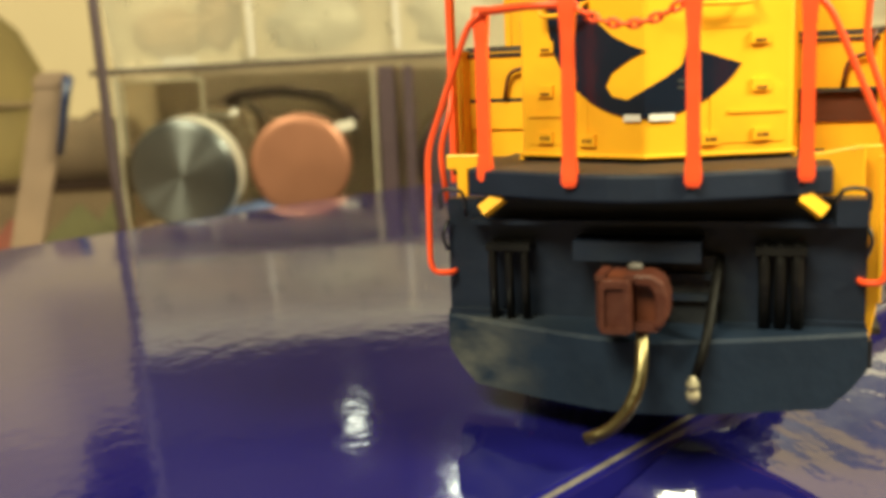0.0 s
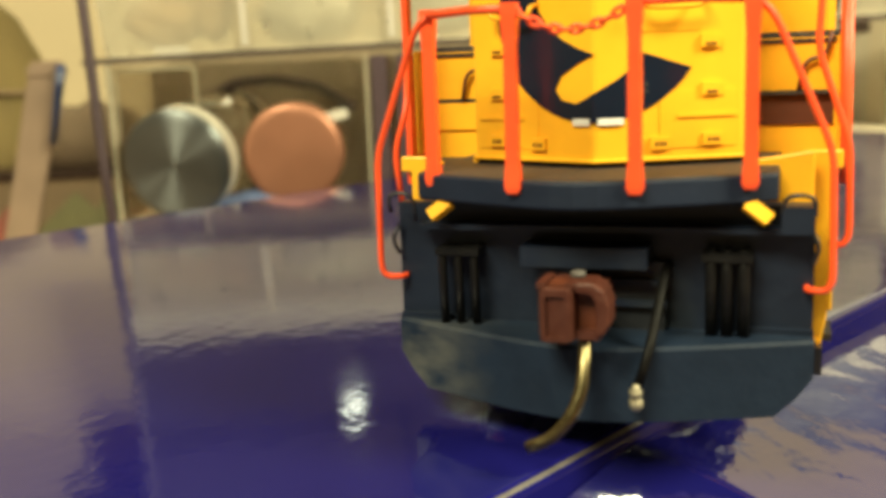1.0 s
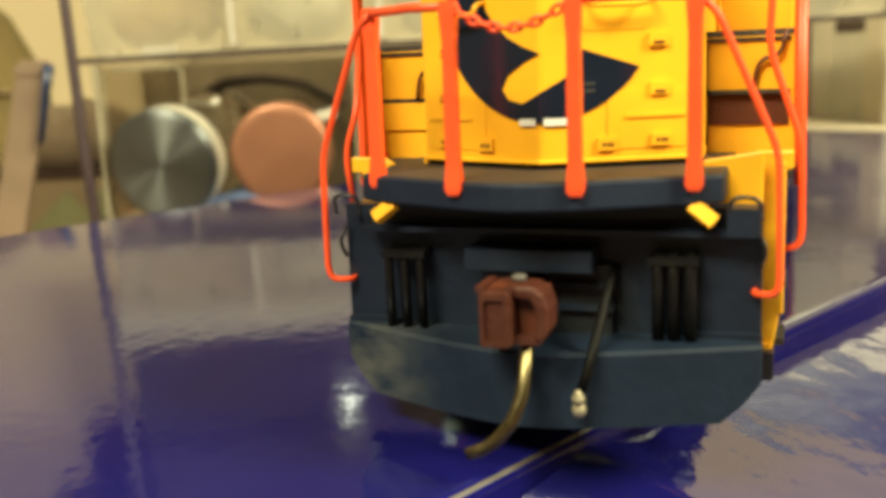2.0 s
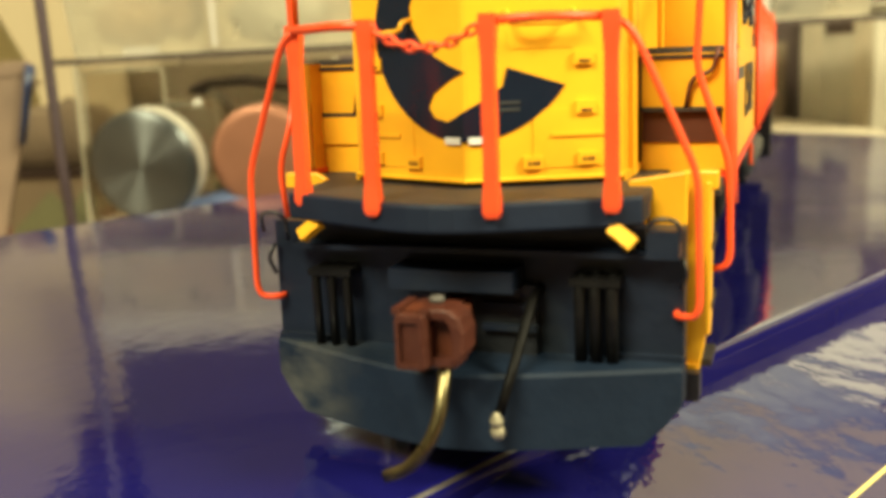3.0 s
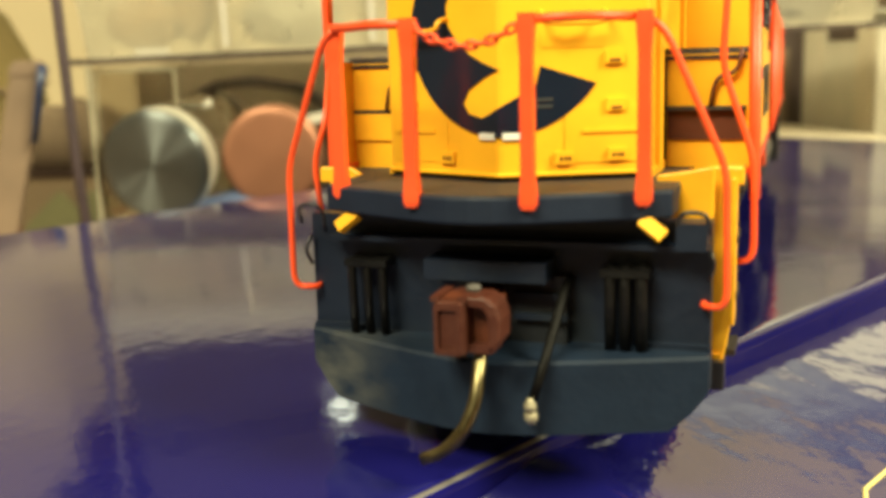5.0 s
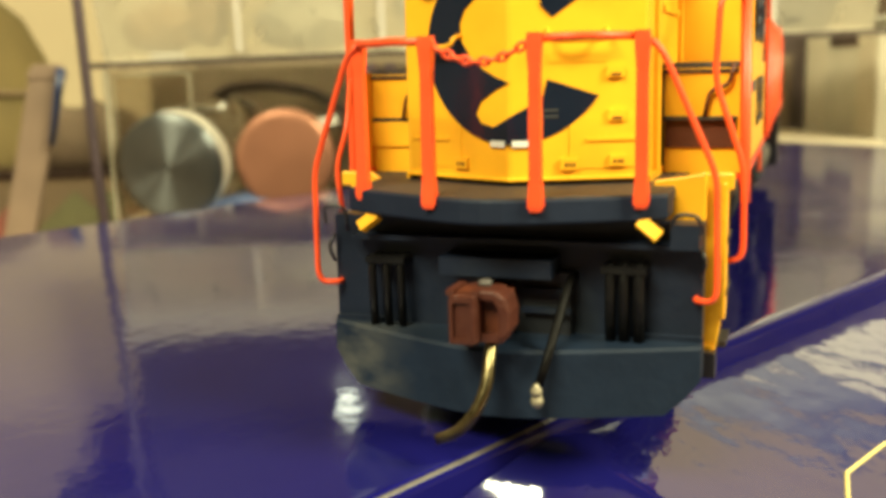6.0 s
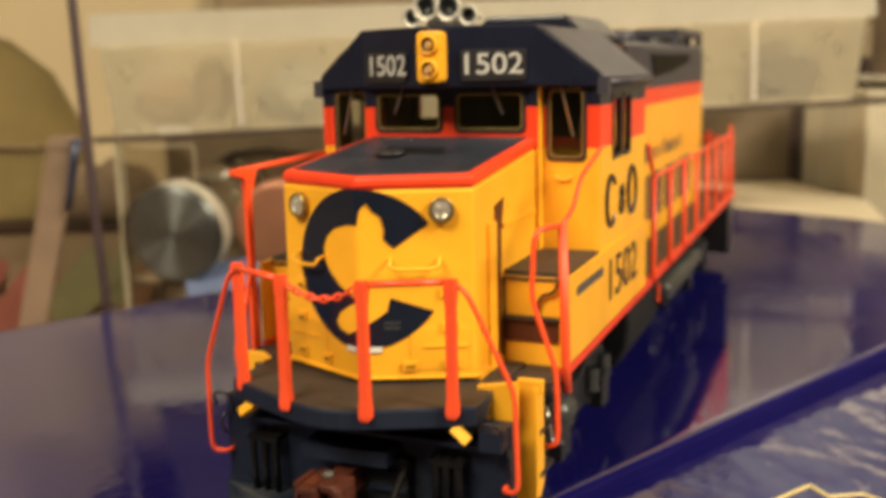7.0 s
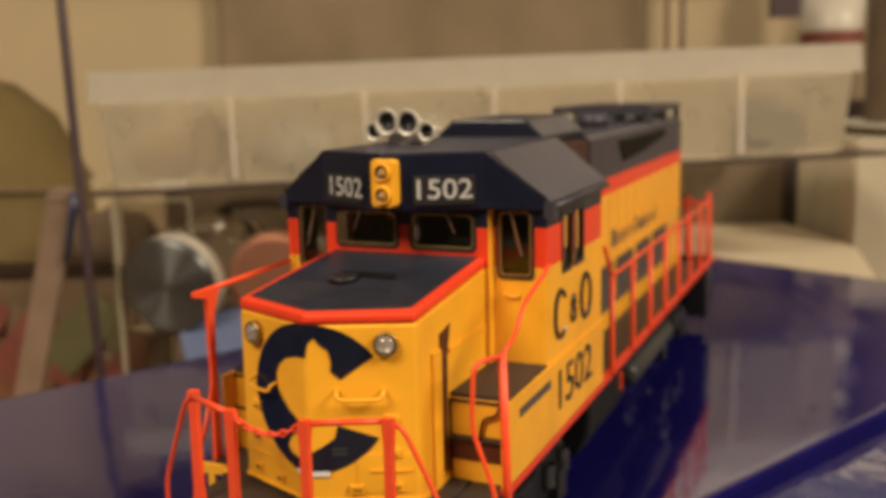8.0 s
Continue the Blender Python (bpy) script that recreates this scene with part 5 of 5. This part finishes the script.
# rod, stick, pen and things on the bench beside the shelf
tagged(part("upright_rod", tube([(-121.5, 113.5, BENCH), (-129.0, 116.5, 10), (-131.5, 117.5, 60), (-143, 124, 260)], 1.15, 12), DARKROD, smooth=True), "thin dark upright rod standing on the bench", "rod")
ws = thing("wooden_stick", "pale flat wooden stick leaning upright", "stick", at=ROOM)
part("blade", prism([(-43, BENCH), (-35, BENCH), (-11, 29), (-12.5, 31.5), (-18.5, 31.5), (-20.5, 29)], 10, 13, 0.4, axis="y"), STICK, ws)
part("tip", prism([(-20.9, 28), (-10.6, 28), (-10.7, 30), (-12.1, 32.2), (-18.9, 32.2), (-20.7, 30)], 9.6, 13.4, 0.3, axis="y"), STICK, ws, "rounded darker tip")
tagged(part("pen", tube([(-15.2, 8.4, 9.5), (-12.2, 8.6, 24.0), (-10.8, 8.8, 31.0)], 1.0, 12, r_end=1.4), PENBLUE, smooth=True, at=ROOM), "dark blue pen clipped beside the stick", "pen")
bag = lathe([(0, 0), (40, 0), (46, 20), (47, 60), (44, 90), (35, 112), (18, 126), (0, 130)], 40)
for v in bag.verts:
    v.co += Vector((1, 1, 0.4)) * 3.0 * noise.noise(v.co * 0.03)
cb = thing("cloth_bag", "olive-yellow rounded cloth bag on the bench", "bag", at=at_back(-96, 130, BENCH))
part("body", bag, OLIVE, cb, smooth=True)
part("seam", turn(tube([(46.2 * math.cos(radians(t)), 46.2 * math.sin(radians(t)), 84 + 1.5 * math.sin(radians(3 * t))) for t in range(0, 360, 8)], 1.0, 8, closed=True), Matrix.Identity(4)), TAN, cb, "tan stitched seam", True)
tagged(part("cardboard_box", box(-120, -3, 60, 78, BENCH, -5.5, 0.6), TAN, at=ROOM), "tan cardboard box with a dark rim on the bench", "box")
tagged(part("box_lid", box(-121, -2, 59, 79, -5.4, -2.7, 0.5), CABINET, at=ROOM), "dark lid lying on the cardboard box", "lid")
KINDS = ((RED, "faded red card"), (LEAFGREEN, "yellow-green card"), (ORANGECARD, "orange card"), (TAN, "brown card"))
random.seed(11)
for k in range(16):
    mat, lab = KINDS[k % 4]
    w, h = random.uniform(3.5, 8), random.uniform(7, 15)
    m = Matrix.Translation((-66 + 4.1 * k, 57.5 - 0.9 * (k % 5), random.uniform(-44, -22))) @ Matrix.Rotation(radians(-6), 4, "X") @ Matrix.Rotation(radians(random.uniform(10, 60)), 4, "Y")
    tagged(part("card", turn(box(-w, w, -0.35, 0.35, -h, h, 0.15), m), mat, at=ROOM), lab + " tucked among others beside a cardboard box", "card", "cards beside the box")
rag = bmesh.new()
bmesh.ops.create_grid(rag, x_segments=30, y_segments=12, size=1)
for v in rag.verts:
    v.co = Vector((-21 + 18 * v.co.x, 69 + 8 * v.co.y, 6 + 12 * (1 - v.co.x ** 4) * (1 - 0.8 * v.co.y ** 4) + 5 * noise.noise(Vector((v.co.x * 2.5, v.co.y * 2, 3)))))
    v.co.z = max(v.co.z, -2.4)
for v in bmesh.ops.extrude_face_region(rag, geom=rag.faces[:])["geom"]:
    if isinstance(v, bmesh.types.BMVert):
        v.co.z = -2.65
tagged(part("crumpled_rag", rag, RAG, smooth=True, at=ROOM), "dark brown rag lying crumpled on a cardboard box", "rag")

# hanging cloth, pipes and things behind the tub
bm = bmesh.new()
nx, nz = 60, 60
g = [[bm.verts.new((-14 + 232 * i / nx, 247 + 2.0 * math.sin(i * 0.5 + 0.6 * math.sin(j * 0.1)) + 4 * noise.noise(Vector((i * 0.12 - j * 0.1, j * 0.22 + i * 0.05, 1))), -55 + 700 * j / nz)) for j in range(nz + 1)] for i in range(nx + 1)]
for i in range(nx):
    for j in range(nz):
        bm.faces.new((g[i][j], g[i + 1][j], g[i + 1][j + 1], g[i][j + 1]))
geo = bmesh.ops.extrude_face_region(bm, geom=bm.faces[:])
for v in geo["geom"]:
    if isinstance(v, bmesh.types.BMVert):
        v.co.y += 1.5
tagged(part("hanging_cloth", bm, CLOTH, smooth=True, at=ROOM), "brown-grey cloth hanging in folds behind the bench", "cloth")
for a in (224, 232):
    tagged(part("thin_pipe", tube([(a, 226, BENCH), (a, 226, 300)], 1.5, 10), PIPEBROWN, smooth=True, at=ROOM), "thin brown upright pipe", "pipe", "pipes behind the tub")
pouch = tagged(part("purple_pouch", box(281, 304, 233.5, 239.2, 93, 121, 2), DARKROD, at=ROOM), "dark purple pouch hanging from the wall shelf", "pouch")
part("strap", box(288, 297, 237.6, 239.4, 119, 139, 0.6), DARKROD, pouch)
tagged(part("back_ledge", box(255, 345, 165, 240, BENCH, 66, 1), CLOTH, at=ROOM), "dull brown storage block behind the tub", "storage block")
cup = tagged(part("white_cup", lathe([(0, 0), (13, 0), (15, 34), (14, 34), (12.4, 1.5), (0, 1.5)], 28), JARWHITE, smooth=True, at=at_back(296, 190, 66.2)), "white cup with a red band", "cup")
part("red_band", lathe([(14.15, 9), (14.6, 9), (15.0, 17), (14.5, 17)], 28), RED, cup, "red band")
tagged(part("green_bottle", lathe([(0, 0), (13, 0), (14, 8), (14, 170), (6, 190), (0, 191)], 24), RAG, smooth=True, at=at_back(303, 130, BENCH)), "tall dark brown bottle", "bottle")
# clear and translucent plastic lets the light through
for ob in shelf.children[:] + tub.children[:] + body.children[:]:
    if ob.name != "top_plate" and ob.data.materials[0] in (CLEAR, TUBPLASTIC, TUBLID):
        ob.visible_shadow = False

# Dark box added for the dark band mirrored in the lid.
tagged(part("dark_storage_box", box(230, 304, 157, 164, BENCH, 51, 1), DARKLINE, at=ROOM), "dark flat box added behind the tub to be mirrored in the lid", "storage box")
# Unseen shelves and cartons, added for the tones mirrored in the blue panels.
for z0, z1 in ((123, 140), (220, 230)):
    tagged(part("wall_shelf", box(218, 760, 240, 262, z0, z1, 1), DARKLINE, at=ROOM), "unseen dark shelf added to be mirrored in the box", "shelf", "wall shelves")
tagged(part("white_carton", box(220, 470, 241, 258, 140.1, 218, 1), BOARDWHITE, at=ROOM), "unseen long white carton added to be mirrored in the box", "carton")
tagged(part("khaki_carton", box(222, 352, 241, 258, 230.1, 262, 1), KHAKI, at=ROOM), "unseen khaki carton added to be mirrored in the box", "carton")
tagged(part("red_carton", box(318, 351, 241, 258, 262.1, 272, 1), RED, at=ROOM), "unseen flat red carton added to be mirrored in the box", "carton")
tagged(part("dark_carton", box(356, 560, 241, 258, 230.1, 340, 1), PENBLUE, at=ROOM), "unseen dark blue carton added to be mirrored in the box", "carton")

# Out of view; added for the dark end of the lid's reflection.
tagged(part("dark_cabinet", box(343, 560, 205, 250, BENCH, 121, 2), DARKLINE, at=ROOM), "unseen dark cabinet added to be mirrored in the lid", "cabinet")


# Unseen cabinets, added so that the lid mirrors something dark.
def cabinet(a0, a1, z0, z1, rail):
    c = thing("wall_cabinet", "unseen dark wall cabinet added to be mirrored in the lid", "cabinet", "wall cabinets", at=ROOM)
    part("carcass", box(a0, a1, 212, 243, z0, z1, 2), CABINET, c)
    mid = (a0 + a1) / 2
    for p, q, k in ((a0 + 3, mid - 2, mid - 14), (mid + 2, a1 - 3, mid + 14)):
        d = part("door", box(p, q, 208, 212, z0 + rail, z1 - 4, 1.5), CABINET, c, "dark brown door")
        part("knob", turn(lathe([(0, 0), (5, 0), (5, 8), (7, 10), (7, 14), (0, 16)], 16), Matrix.Translation((k, 208, z0 + 200)) @ Matrix.Rotation(radians(90), 4, "X")), BRASS, d, smooth=True)


cabinet(-60, 214, 150, 640, 54)
cabinet(-114, -72, 236, 640, 4)


# small strip lamps behind the glints on the lid; housings and arms are added unseen
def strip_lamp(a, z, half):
    l = thing("strip_lamp", "small strip lamp with an added unseen housing and arm", "lamp", "strip lamps", at=ROOM)
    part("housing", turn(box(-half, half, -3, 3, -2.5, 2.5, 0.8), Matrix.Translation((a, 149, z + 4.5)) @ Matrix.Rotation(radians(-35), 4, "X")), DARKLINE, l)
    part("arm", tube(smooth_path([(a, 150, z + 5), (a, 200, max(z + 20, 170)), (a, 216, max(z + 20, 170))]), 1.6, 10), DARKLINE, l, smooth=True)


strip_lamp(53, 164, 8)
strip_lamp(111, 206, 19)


# Unseen housings and cords, added to go with the two area lamps
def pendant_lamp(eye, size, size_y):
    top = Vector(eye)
    l = thing("pendant_lamp", "added unseen panel lamp housing hanging on a cord", "lamp", "pendant lamps")
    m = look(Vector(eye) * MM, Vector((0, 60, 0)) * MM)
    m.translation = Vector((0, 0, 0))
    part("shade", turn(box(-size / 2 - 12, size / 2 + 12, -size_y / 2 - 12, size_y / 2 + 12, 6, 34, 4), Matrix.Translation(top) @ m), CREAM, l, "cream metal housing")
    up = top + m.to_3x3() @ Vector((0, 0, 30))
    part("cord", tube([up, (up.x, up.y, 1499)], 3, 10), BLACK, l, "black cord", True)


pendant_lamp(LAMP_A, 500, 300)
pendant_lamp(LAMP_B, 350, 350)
